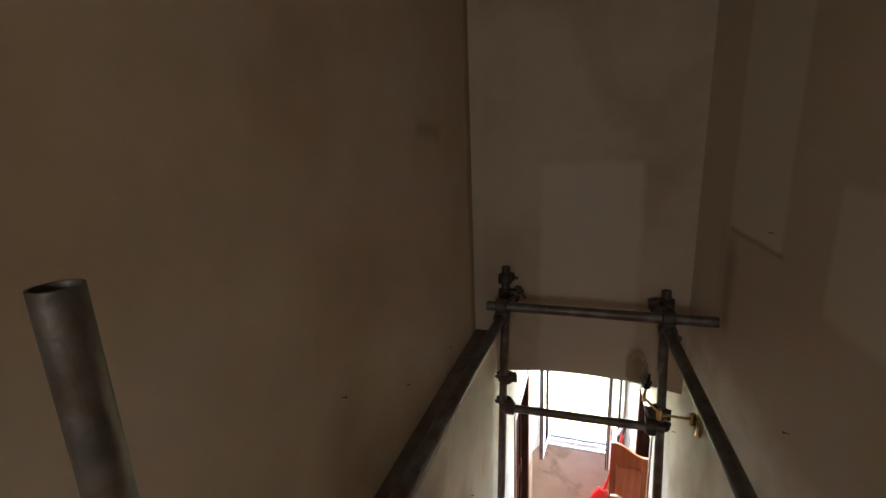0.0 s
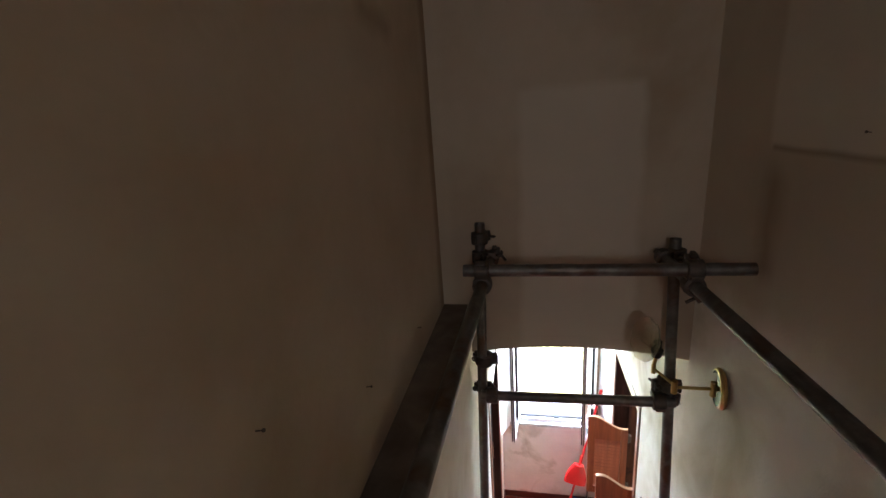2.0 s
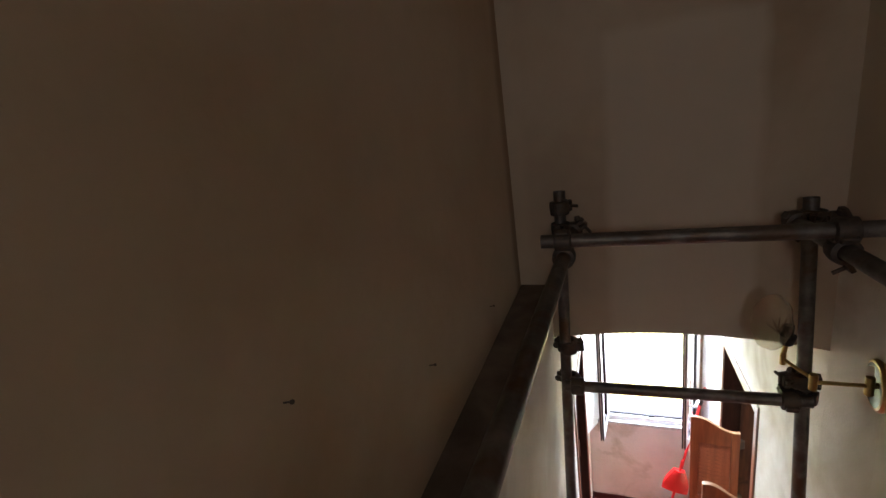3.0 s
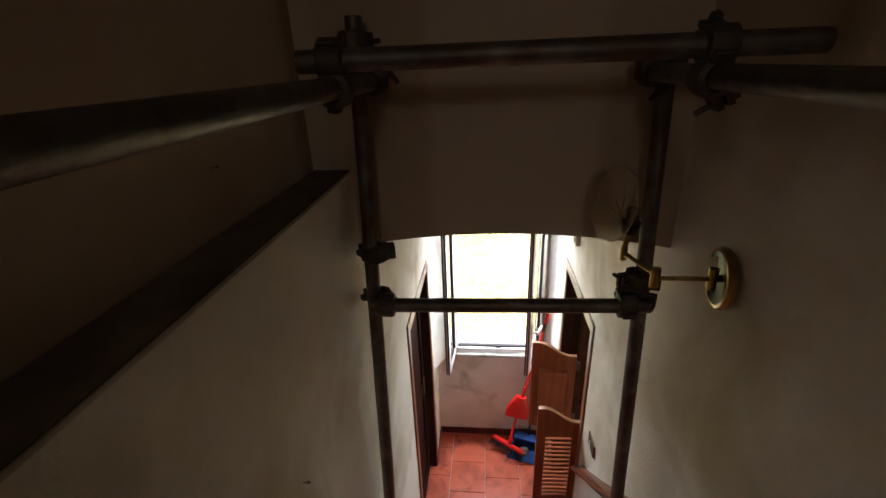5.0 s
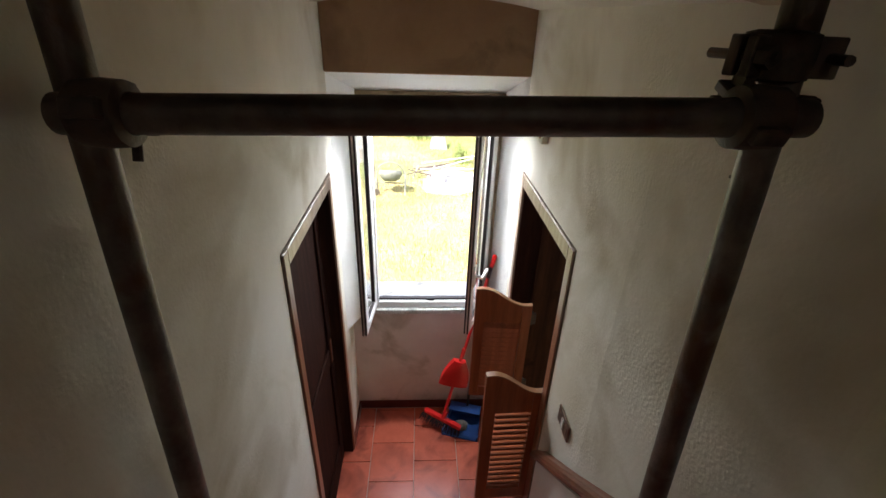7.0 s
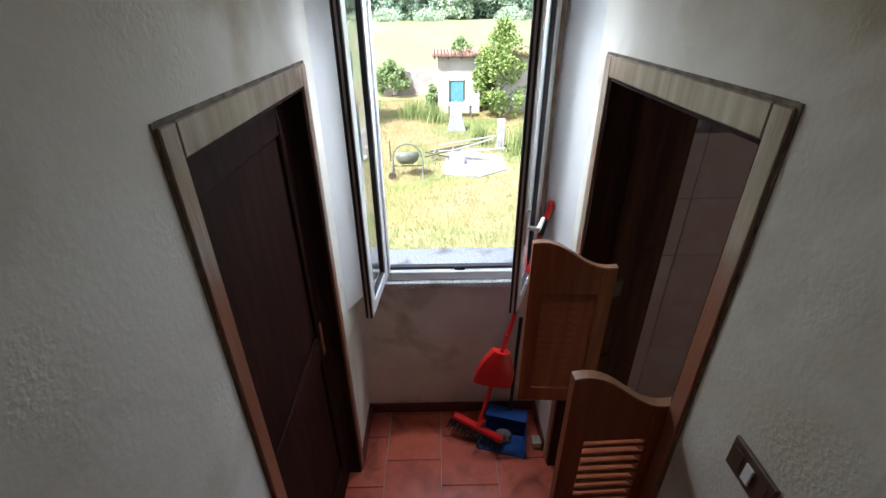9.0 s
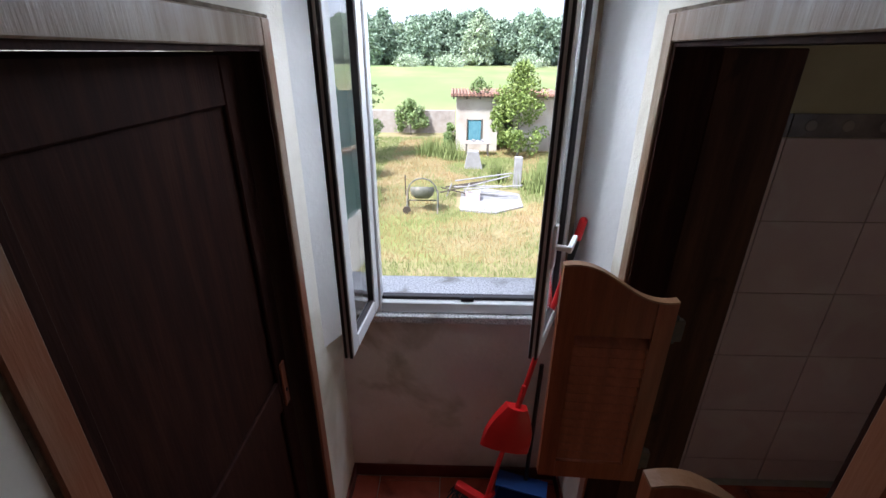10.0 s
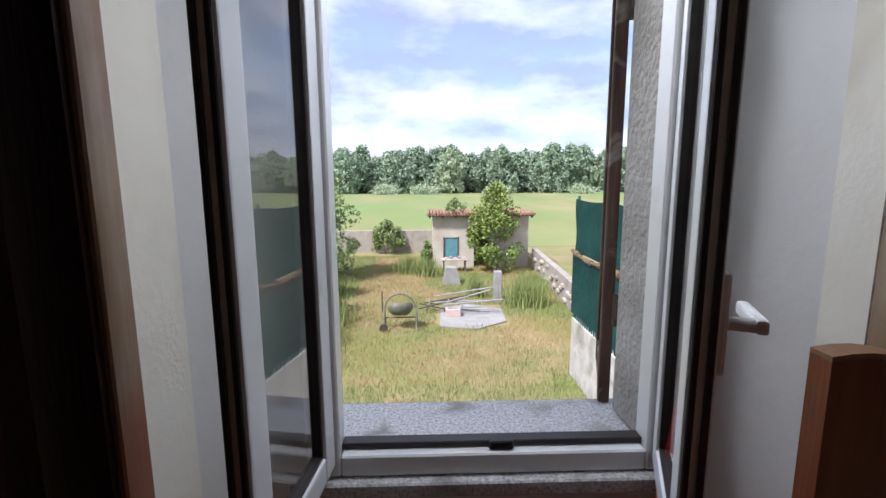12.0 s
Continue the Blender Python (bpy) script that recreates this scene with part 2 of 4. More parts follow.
M_bristle = mat("dark_bristle", [(0.008, 0.008, 0.01), (0.02, 0.018, 0.02)], 60, 0.8, bump=0.6, bscale=150)
M_dust = mat("grey_dust", [(0.10, 0.09, 0.08), (0.17, 0.15, 0.13)], 60, 0.95, bump=0.8)
M_wtile = mat("pink_glazed_tile", [(0.50, 0.33, 0.31), (0.55, 0.39, 0.36)], 3, 0.18, bump=0.03, rand=0.04, stain=(0.57, 0.43, 0.40), sscale=4, spec=0.5)
M_border = mat("border_tile", [(0.10, 0.07, 0.06), (0.22, 0.16, 0.13)], 8, 0.25, bump=0.05)
M_motif = mat("border_motif", [(0.22, 0.16, 0.13), (0.28, 0.21, 0.17)], 8, 0.25, bump=0.05)
M_shutter = mat("weathered_shutter", [(0.05, 0.028, 0.02), (0.10, 0.055, 0.038), (0.19, 0.14, 0.11)], rough=0.8, stain=(0.28, 0.25, 0.22), sscale=9, slo=0.58, shi=0.7, **WOOD)
M_plate = mat("ivory_switch", [(0.50, 0.45, 0.36), (0.56, 0.51, 0.42)], 8, 0.4, bump=0.02)
M_rocker = mat("white_rocker", [(0.72, 0.70, 0.66), (0.76, 0.74, 0.70)], 8, 0.35, bump=0.02)
M_stain = mat("rust_run", [(0.12, 0.075, 0.045), (0.18, 0.12, 0.075)], 8, 0.9, bump=0.1)
boxed_patch(M_casing, [[("Y", 3.9, 4.1), ("Z", -1.0, 1.80)], [("Y", 4.7, 4.95), ("Z", -1.0, 1.36)]], (0.27, 0.095, 0.045), 0.07, 0.92)
boxed_patch(M_bulk, [[("X", 0.27, 0.80), ("Z", 2.6, 4.19)]], (0.59, 0.51, 0.41), 0.02, 0.75)
# brown above 3.3 m: the dimness of the upper stairwell painted on
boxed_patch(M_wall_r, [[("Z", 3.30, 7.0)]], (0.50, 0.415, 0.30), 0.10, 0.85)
# corner shade by the bulkhead painted on the wall, and a short dark mark
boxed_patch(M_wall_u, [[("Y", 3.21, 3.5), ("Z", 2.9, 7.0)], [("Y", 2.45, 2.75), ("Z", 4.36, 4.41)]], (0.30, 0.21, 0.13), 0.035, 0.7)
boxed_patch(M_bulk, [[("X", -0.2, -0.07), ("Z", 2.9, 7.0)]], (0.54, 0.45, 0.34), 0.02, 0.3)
boxed_patch(M_wall_r, [[("Y", 2.43, 2.92), ("Z", 3.93, 4.95)], [("Y", 1.78, 2.13), ("Z", 3.83, 4.18)]], (0.72, 0.66, 0.55), 0.015, 0.6)
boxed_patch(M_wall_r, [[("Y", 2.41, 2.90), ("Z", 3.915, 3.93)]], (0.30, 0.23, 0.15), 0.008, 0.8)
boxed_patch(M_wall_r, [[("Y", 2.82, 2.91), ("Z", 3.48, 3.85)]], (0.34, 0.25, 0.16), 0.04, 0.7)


def glass_mat(name, tint=(0.96, 0.98, 0.97), rough=0.0):
    m = bpy.data.materials.new(name)
    m.use_nodes = True
    b = m.node_tree.nodes["Principled BSDF"]
    b.inputs["Base Color"].default_value = (*tint, 1)
    b.inputs["Transmission Weight"].default_value = 1.0
    b.inputs["Roughness"].default_value = rough
    b.inputs["IOR"].default_value = 1.5
    return m


M_glass = glass_mat("window_glass")
M_shade = glass_mat("etched_glass", (0.90, 0.86, 0.74), 0.12)
t_sh = M_shade.node_tree
sh_tr = t_sh.nodes.new("ShaderNodeBsdfTranslucent")
sh_tr.inputs["Color"].default_value = (0.92, 0.86, 0.68, 1)
sh_mix = t_sh.nodes.new("ShaderNodeMixShader")
sh_mix.inputs["Fac"].default_value = 0.15
link(t_sh, t_sh.nodes["Principled BSDF"].outputs[0], sh_mix.inputs[1])
link(t_sh, sh_tr.outputs[0], sh_mix.inputs[2])
link(t_sh, sh_mix.outputs[0], t_sh.nodes["Material Output"].inputs["Surface"])


# ---- mesh helpers ----
def box(bm, x0, x1, y0, y1, z0, z1, bev=0.0, seg=1):
    r = bmesh.ops.create_cube(bm, size=1)
    for v in r["verts"]:
        v.co = Vector(((x0 + x1) / 2 + v.co.x * (x1 - x0), (y0 + y1) / 2 + v.co.y * (y1 - y0), (z0 + z1) / 2 + v.co.z * (z1 - z0)))
    if bev:
        es = {e for v in r["verts"] for e in v.link_edges}
        bmesh.ops.bevel(bm, geom=list(es), offset=bev, segments=seg, affect="EDGES", profile=0.6)
    return bm


def tube(bm, a, b, r, n=16, r2=None, caps=True):
    a, b = Vector(a), Vector(b)
    m = Matrix.Translation((a + b) / 2) @ (b - a).to_track_quat("Z", "Y").to_matrix().to_4x4()
    bmesh.ops.create_cone(bm, cap_ends=caps, segments=n, radius1=r, radius2=r if r2 is None else r2, depth=(b - a).length, matrix=m)
    return bm


def prism(bm, pts, axis, lo, hi):
    """A solid from an outline of 2D points, drawn out along x, y or z from lo to hi."""
    def at(p, d):
        return {"x": (d, p[0], p[1]), "y": (p[0], d, p[1]), "z": (p[0], p[1], d)}[axis]
    v0 = [bm.verts.new(at(p, lo)) for p in pts]
    v1 = [bm.verts.new(at(p, hi)) for p in pts]
    n = len(pts)
    bm.faces.new(v0)
    bm.faces.new(v1[::-1])
    for i in range(n):
        bm.faces.new((v0[i], v1[i], v1[(i + 1) % n], v0[(i + 1) % n]))
    bmesh.ops.recalc_face_normals(bm, faces=bm.faces[:])
    return bm


def lathe(bm, profile, n=32, m=None):
    """A turned shape about z from (radius, height) pairs."""
    rings = []
    for r, z in profile:
        rings.append([bm.verts.new((r * math.cos(2 * math.pi * i / n), r * math.sin(2 * math.pi * i / n), z)) for i in range(n)])
    for a, b in zip(rings, rings[1:]):
        for i in range(n):
            bm.faces.new((a[i], a[(i + 1) % n], b[(i + 1) % n], b[i]))
    bmesh.ops.recalc_face_normals(bm, faces=bm.faces[:])
    if m:
        bm.transform(m)
    return bm


def finish(bm, name, material, smooth=False):
    me = bpy.data.meshes.new(name)
    bm.to_mesh(me)
    bm.free()
    me.materials.append(material)
    if smooth:
        me.shade_smooth()
        me.set_sharp_from_angle(angle=radians(40))
    return me


def part(name, bm, material, parent=None, label="", smooth=False):
    ob = new(name, finish(bm, name, material, smooth))
    if parent:
        ob.parent = parent
    if label:
        ob["label"] = label
    return ob


def B():
    return bmesh.new()


def thing(name, label, category, group="", at=(0, 0, 0), kind=""):
    ob = new(name)
    ob.location = at
    return tagged(ob, label, category, group, kind)


def struct(name, bm, material, label, category, smooth=False):
    return tagged(part(name, bm, material, None, label, smooth), label, category, kind="structure")


# ---- structure ----
GROUND = -3.3
STEP_Y, RISE, RUN, STEPS = 3.85, 0.19, 0.225, 15
LEDGE_Z, BULK_Y, RW = 3.155, 3.30, 1.040
TOP_Z = RISE * STEPS
CEIL_Z = 5.5

# left wall below the ledge, with the closed door's opening
bm = B()
box(bm, -0.3, 0, -1.5, 3.9735, 0, LEDGE_Z)
box(bm, -0.3, 0, 4.825, 5.20, 0, LEDGE_Z)
box(bm, -0.3, 0, 3.9735, 4.825, 2.075, LEDGE_Z)
struct("wall_left", bm, M_wall_l, "stained cream plaster wall below the ledge, with a door opening", "wall")
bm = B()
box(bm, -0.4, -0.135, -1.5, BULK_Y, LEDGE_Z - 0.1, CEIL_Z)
struct("wall_upper_left", bm, M_wall_u, "cream plaster wall set back above the ledge, low light put into its brown", "wall")
# dark cap on the ledge: dust, and the shade of its top put into the colour
bm = B()
box(bm, -0.134, -0.010, -1.5, BULK_Y - 0.001, LEDGE_Z + 0.0005, LEDGE_Z + 0.008, 0.003)
struct("ledge", bm, M_ledge, "dirty dust-covered ledge along the stair wall, shade put into its dark brown", "ledge")
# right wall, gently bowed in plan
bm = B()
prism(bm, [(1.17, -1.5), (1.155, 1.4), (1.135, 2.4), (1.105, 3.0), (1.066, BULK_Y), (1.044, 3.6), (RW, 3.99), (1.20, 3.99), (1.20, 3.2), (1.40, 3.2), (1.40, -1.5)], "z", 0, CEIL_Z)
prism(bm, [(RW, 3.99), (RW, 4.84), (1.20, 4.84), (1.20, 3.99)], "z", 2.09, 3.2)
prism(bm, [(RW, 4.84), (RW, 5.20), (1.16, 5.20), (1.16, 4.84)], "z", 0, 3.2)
struct("wall_right", bm, M_wall_r, "cream plaster wall, dimness painted in above, with pale patches where pictures hung", "wall")


# vault over the landing and bulkhead above it
def arch(x):
    return 2.885 + 0.050 * (1 - ((x - 0.51) / 0.54) ** 2)


xs = [-0.05 + 1.2 * i / 24 for i in range(25)]
bm = B()
prism(bm, [(x, arch(x)) for x in xs] + [(1.15, 3.25), (-0.05, 3.25)], "y", BULK_Y + 0.004, 5.5)
struct("ceiling_landing", bm, M_ceil, "shallow cream plaster vault over the landing", "ceiling")
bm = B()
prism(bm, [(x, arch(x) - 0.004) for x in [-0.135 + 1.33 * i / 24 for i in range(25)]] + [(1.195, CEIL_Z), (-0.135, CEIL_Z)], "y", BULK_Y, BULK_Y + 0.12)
struct("wall_bulkhead", bm, M_bulk, "plaster wall with shade in its brown, a shallow arched lower edge and a pale patch", "wall")
bm = B()
box(bm, -0.4, 1.4, -1.5, BULK_Y + 0.2, CEIL_Z, CEIL_Z + 0.15)
struct("ceiling_stairwell", bm, M_ceil, "plain plaster ceiling over the stairwell", "ceiling")
# unseen end wall; its opening and lamp are added to brighten the upper stairwell
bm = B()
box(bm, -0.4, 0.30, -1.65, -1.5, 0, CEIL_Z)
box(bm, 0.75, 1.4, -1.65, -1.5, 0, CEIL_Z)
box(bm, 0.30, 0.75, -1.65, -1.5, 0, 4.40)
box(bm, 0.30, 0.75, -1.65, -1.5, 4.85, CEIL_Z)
struct("wall_upstairs", bm, M_wall_u, "plain unseen plaster wall with an opening added for the fill light", "wall")
up_data = bpy.data.lights.new("upstairs_fill_light", "AREA")
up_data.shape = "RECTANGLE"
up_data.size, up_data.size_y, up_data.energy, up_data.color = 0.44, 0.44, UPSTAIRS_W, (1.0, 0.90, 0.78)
new("upstairs_fill_light", up_data).matrix_world = look((0.525, -1.55, 4.625), (0.525, 0, 4.5))

# window wall: below, sides and head, with the splayed reveal
WX0, WX1, WZ0, WZ1 = 0.140, 0.942, 1.008, 2.442
bm = B()
box(bm, -0.3, 1.16, 5.20, 5.52, -0.1, 0.968)
struct("wall_under_window", bm, M_back, "damp-stained pinkish plaster wall under the window", "wall")
bm = B()
prism(bm, [(-0.002, 4.97), (0.110, 5.20), (WX0 - 0.002, 5.20), (WX0 - 0.002, 5.24), (0.03, 5.24), (0.03, 5.52), (-0.3, 5.52), (-0.3, 4.97)], "z", 0.968, 2.9)
struct("reveal_left", bm, M_white, "white splayed plaster window reveal", "window reveal")
bm = B()
prism(bm, [(RW + 0.001, 4.95), (0.968, 5.20), (WX1 + 0.002, 5.20), (WX1 + 0.002, 5.24), (0.978, 5.24), (0.978, 5.52), (1.159, 5.52), (1.159, 4.95)], "z", 0.968, 2.9)
struct("reveal_right", bm, M_white, "white splayed plaster window reveal", "window reveal")
bm = B()
prism(bm, [(4.96, 2.59), (5.20, 2.477), (5.20, WZ1 + 0.002), (5.52, WZ1 + 0.002), (5.52, 3.2), (4.96, 3.2)], "x", -0.001, RW + 0.0015)
struct("window_head", bm, M_white, "white sloping plaster head above the window", "window head")
bm = B()
box(bm, 0.001, RW - 0.001, 4.945, 4.958, 2.588, 2.96, 0.004)
struct("lintel", bm, M_lintel, "brown-painted lintel band above the window", "lintel")

# brown grime left in the joint round the window frame
for nm, a in (("trim_head", (0.112, 0.966, 5.190, 5.1985, WZ1 + 0.003, WZ1 + 0.030)), ("trim_side", (WX1 + 0.003, 0.963, 5.190, 5.1985, WZ0 + 0.02, WZ1 + 0.002))):
    bm = B()
    box(bm, *a, 0.002)
    struct(nm, bm, M_joint, "dirty brown filler joint round the window frame", "trim")

# floor bed, steps
bm = B()
box(bm, -0.4, 2.6, STEP_Y, 5.52, -0.2, -0.006)
floor = struct("floor", bm, M_grout, "landing floor of red terracotta tiles", "floor")
bm = B()
prism(bm, [(STEP_Y, -0.2)] + [p for k in range(1, STEPS + 1) for p in ((STEP_Y - RUN * (k - 1), RISE * k), (STEP_Y - RUN * k, RISE * k))] + [(-1.5, TOP_Z), (-1.5, -0.2)], "x", 0.0, 1.25)
struct("stairs", bm, M_step, "steep straight flight of terracotta steps", "stairs")
for nm, a in (("baseboard_back", (0.0, RW, 5.188, 5.20, 0, 0.075)), ("baseboard_left", (0.0, 0.012, 4.84, 5.187, 0, 0.075)), ("baseboard_right", (RW - 0.012, RW, 4.90, 5.187, 0, 0.075))):
    bm = B()
    box(bm, *a, 0.002)
    struct(nm, bm, M_skirt, "dark red terracotta skirting strip", "baseboard")
# bathroom shell behind the saloon doors
bm = B()
box(bm, 2.5, 2.6, 3.2, 5.55, 0, 3.0)
box(bm, 1.405, 2.6, 3.1, 3.2, 0, 3.0)
# lamp added before the solid far wall, standing in for unseen bathroom daylight
bath_data = bpy.data.lights.new("bathroom_fill_light", "AREA")
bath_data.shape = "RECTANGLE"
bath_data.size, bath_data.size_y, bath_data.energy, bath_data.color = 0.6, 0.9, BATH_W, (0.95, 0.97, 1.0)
new("bathroom_fill_light", bath_data).matrix_world = look((2.49, 4.0, 1.7), (1.2, 4.3, 1.4))
struct("wall_bathroom", bm, M_white, "plain white bathroom walls beyond the doorway", "wall")
bm = B()
box(bm, 1.2, 2.6, 3.2, 5.5, 2.7, 2.8)
struct("ceiling_bathroom", bm, M_ceil, "plain bathroom ceiling", "ceiling")
bm = B()
box(bm, 1.161, 2.6, 5.23, 5.5, 0, 2.8)
bath_wall = struct("wall_bathroom_tiled", bm, M_bathwall, "bathroom wall with pink glazed tiles and a patterned border", "wall")


# ---- doors ----
def casing(name, x_in, side, y0, y1, top, label):
    """Flat wooden casing round an opening, proud of the wall, with a worn grey upper part."""
    d = thing(name, label, "door frame", kind="structure")
    w, pw = 0.066, 0.052
    y0, y1 = y0 - 0.014, y1 + 0.014
    xa, xb = sorted((x_in - side * 0.012, x_in + side * 0.009))
    xj0, xj1 = sorted((x_in, x_in - side * 0.12))
    ga, gb = sorted((x_in - side * 0.002, x_in + side * 0.0025))
    # thin dark strips stand in for the grimy, shaded gap behind the casing
    for a in ((y0 - pw - 0.007, y0 - pw + 0.004, 0, top + w + 0.008), (y1 + pw - 0.004, y1 + pw + 0.007, 0, top + w + 0.008), (y0 - pw + 0.005, y1 + pw - 0.005, top + w - 0.004, top + w + 0.009)):
        bm = B()
        box(bm, ga, gb, *a)
        part("gap_shade_strip", bm, M_gap_shade, d, "dark strip for the grime and shade in the casing gap")
    for yy, s in ((y0, -1), (y1, 1)):
        a, b = sorted((yy, yy + s * pw))
        bm = B()
        box(bm, xa, xb, a, b, 0, top + w, 0.003)
        part("casing_post", bm, M_casing, d, "wooden casing post, greyed above and reddish below")
        a, b = sorted((yy, yy - s * 0.012))
        bm = B()
        box(bm, xj0, xj1, a, b, 0, top)
        part("jamb", bm, M_dark, d)
    bm = B()
    box(bm, xa, xb, y0 + 0.001, y1 - 0.001, top, top + w, 0.003)
    part("casing_head", bm, M_casing, d, "greyed wooden casing head")
    bm = B()
    box(bm, xj0, xj1, y0 + 0.013, y1 - 0.013, top - 0.012, top)
    part("jamb_head", bm, M_dark, d)
    return d


casing("door_frame_left", 0.0, 1, 4.015, 4.78, 2.033, "worn wooden casing round the closed dark door")
casing("door_frame_right", RW, -1, 4.032, 4.798, 2.048, "worn wooden casing round the open bathroom doorway")

# closed dark door
d = thing("door_left", "dark brown stained wooden door, closed in its frame", "door", kind="structure")
bm = B()
box(bm, -0.115, -0.075, 4.004, 4.766, 0.006, 2.02, 0.003)
part("door_leaf", bm, M_dark, d)
for yy in (4.006, 4.684):
    bm = B()
    box(bm, -0.0745, -0.062, yy, yy + 0.08, 0.01, 2.015, 0.004)
    part("stile", bm, M_dark, d)
for za, zb in ((0.01, 0.20), (0.93, 1.05), (1.90, 2.015)):
    bm = B()
    box(bm, -0.0745, -0.063, 4.0865, 4.6835, za, zb, 0.004)
    part("cross_rail", bm, M_dark, d)
bm = B()
box(bm, -0.0615, -0.056, 4.70, 4.735, 0.93, 1.10, 0.004)
plate = part("lock_plate", bm, M_casing_red, d, "dull worn lock plate")
bm = B()
tube(bm, (-0.0555, 4.7175, 0.99), (-0.053, 4.7175, 0.99), 0.006)
part("keyhole", bm, M_black, plate)

# dark door folded open into the bathroom
d = thing("door_right", "knotty dark pine door folded open into the bathroom", "door", kind="structure")
bm = B()
box(bm, 1.162, 1.375, 4.803, 4.84, 0.01, 2.035, 0.004)
part("door_leaf", bm, M_knotty, d)
bm = B()
box(bm, 1.165, 1.37, 4.846, 4.88, 0.01, 2.035, 0.004)
part("folded_leaf", bm, M_knotty, d)


# ---- swing half-doors ----
def saloon(x0, x1, y, zb, zt_free, zt_hinge, turn, tilt, name="saloon_door"):
    """A half-height swing door: hinge post at the wall side, wavy top, louvred lower panel. Built with its hinge at the origin."""
    w = x1 - x0
    d = thing(name, "varnished wooden saloon half-door with wavy top and louvres, swung open", "saloon door", "saloon doors in the bathroom doorway", (x1, y, 0))
    d.rotation_euler = (0, 0, radians(turn))
    t = 0.014

    def top(x):
        u = (x + w) / w
        s = u * u * (3 - 2 * u)
        return zt_free + (zt_hinge - zt_free) * s + 0.012 * math.sin(math.pi * u * 2)

    def slab(xa, xb, za, n=10, cut=0.0):
        pts = [(xa + (xb - xa) * i / n, top(xa + (xb - xa) * i / n) - cut) for i in range(n + 1)]
        return [(xa, za), (xb, za)] + pts[::-1]

    for xa, xb in ((-w, -w + 0.055), (-0.055, 0.0)):
        bm = B()
        prism(bm, slab(xa, xb, zb, 4, 0.006), "y", -t, t)
        part("stile", bm, M_saloon, d)
    bm = B()
    prism(bm, slab(-w + 0.0555, -0.0555, zt_hinge - 0.13, 8, 0.006), "y", -t + 0.004, t - 0.004)
    part("upper_panel", bm, M_saloon, d)
    bm = B()
    box(bm, -w + 0.0555, -0.0555, -t, t, zb, zb + 0.075)
    part("bottom_rail", bm, M_saloon, d)
    z = zb + 0.085
    zl = zt_hinge - 0.135
    n = 14
    for i in range(n):
        zz = z + (zl - z) * (i + 0.5) / n
        bm = B()
        box(bm, -w + 0.056, -0.056, -0.021, 0.021, -0.0035, 0.0035, 0.002)
        bm.transform(Matrix.Translation((0, 0, zz)) @ Matrix.Rotation(radians(tilt), 4, "X"))
        part("louvre", bm, M_saloon, d)
    bm = B()
    pts = [(-w + w * i / 16, top(-w + w * i / 16)) for i in range(17)]
    prism(bm, [(x, z - 0.0055) for x, z in pts] + pts[::-1], "y", -t, t)
    part("top_edge", bm, M_saloon_edge, d, "pale worn top edge")
    for zz in (zb + 0.10, zt_hinge - 0.10):
        bm = B()
        tube(bm, (0.006, 0, zz - 0.045), (0.006, 0, zz + 0.045), 0.009, 12)
        box(bm, 0.0, 0.03, -0.012, 0.012, zz - 0.035, zz + 0.035, 0.002)
        part("hinge", bm, M_coupler, d, "dark spring hinge")
    return d


saloon(0.803, 1.135, 4.675, 0.665, 1.485, 1.385, -3, 58)
saloon(0.772, 1.052, 4.03, 0.625, 1.475, 1.372, 2, -30)


# ---- window ----
win = thing("window_1", "white plastic casement window standing open inwards", "window", kind="structure")
fw = 0.055
for nm, a in (("frame_jamb", (WX0, WX0 + fw, 5.175, 5.235, WZ0, WZ1)), ("frame_jamb", (WX1 - fw, WX1, 5.175, 5.235, WZ0, WZ1)),
              ("frame_head", (WX0 + fw + 0.001, WX1 - fw - 0.001, 5.175, 5.235, WZ1 - fw, WZ1)), ("frame_bottom", (WX0 + fw + 0.001, WX1 - fw - 0.001, 5.175, 5.235, WZ0, WZ0 + 0.05))):
    bm = B()
    box(bm, *a, 0.004)
    part(nm, bm, M_pvc, win)
bm = B()
box(bm, WX0 + fw, WX1 - fw, 5.20, 5.232, WZ0 + 0.051, WZ0 + 0.066, 0.002)
part("bottom_seal", bm, M_seal, win, "black rubber seal track")
bm = B()
box(bm, 0.53, 0.585, 5.185, 5.205, WZ0 + 0.0515, WZ0 + 0.072, 0.003)
part("latch_keep", bm, M_black, win, "black latch keep")


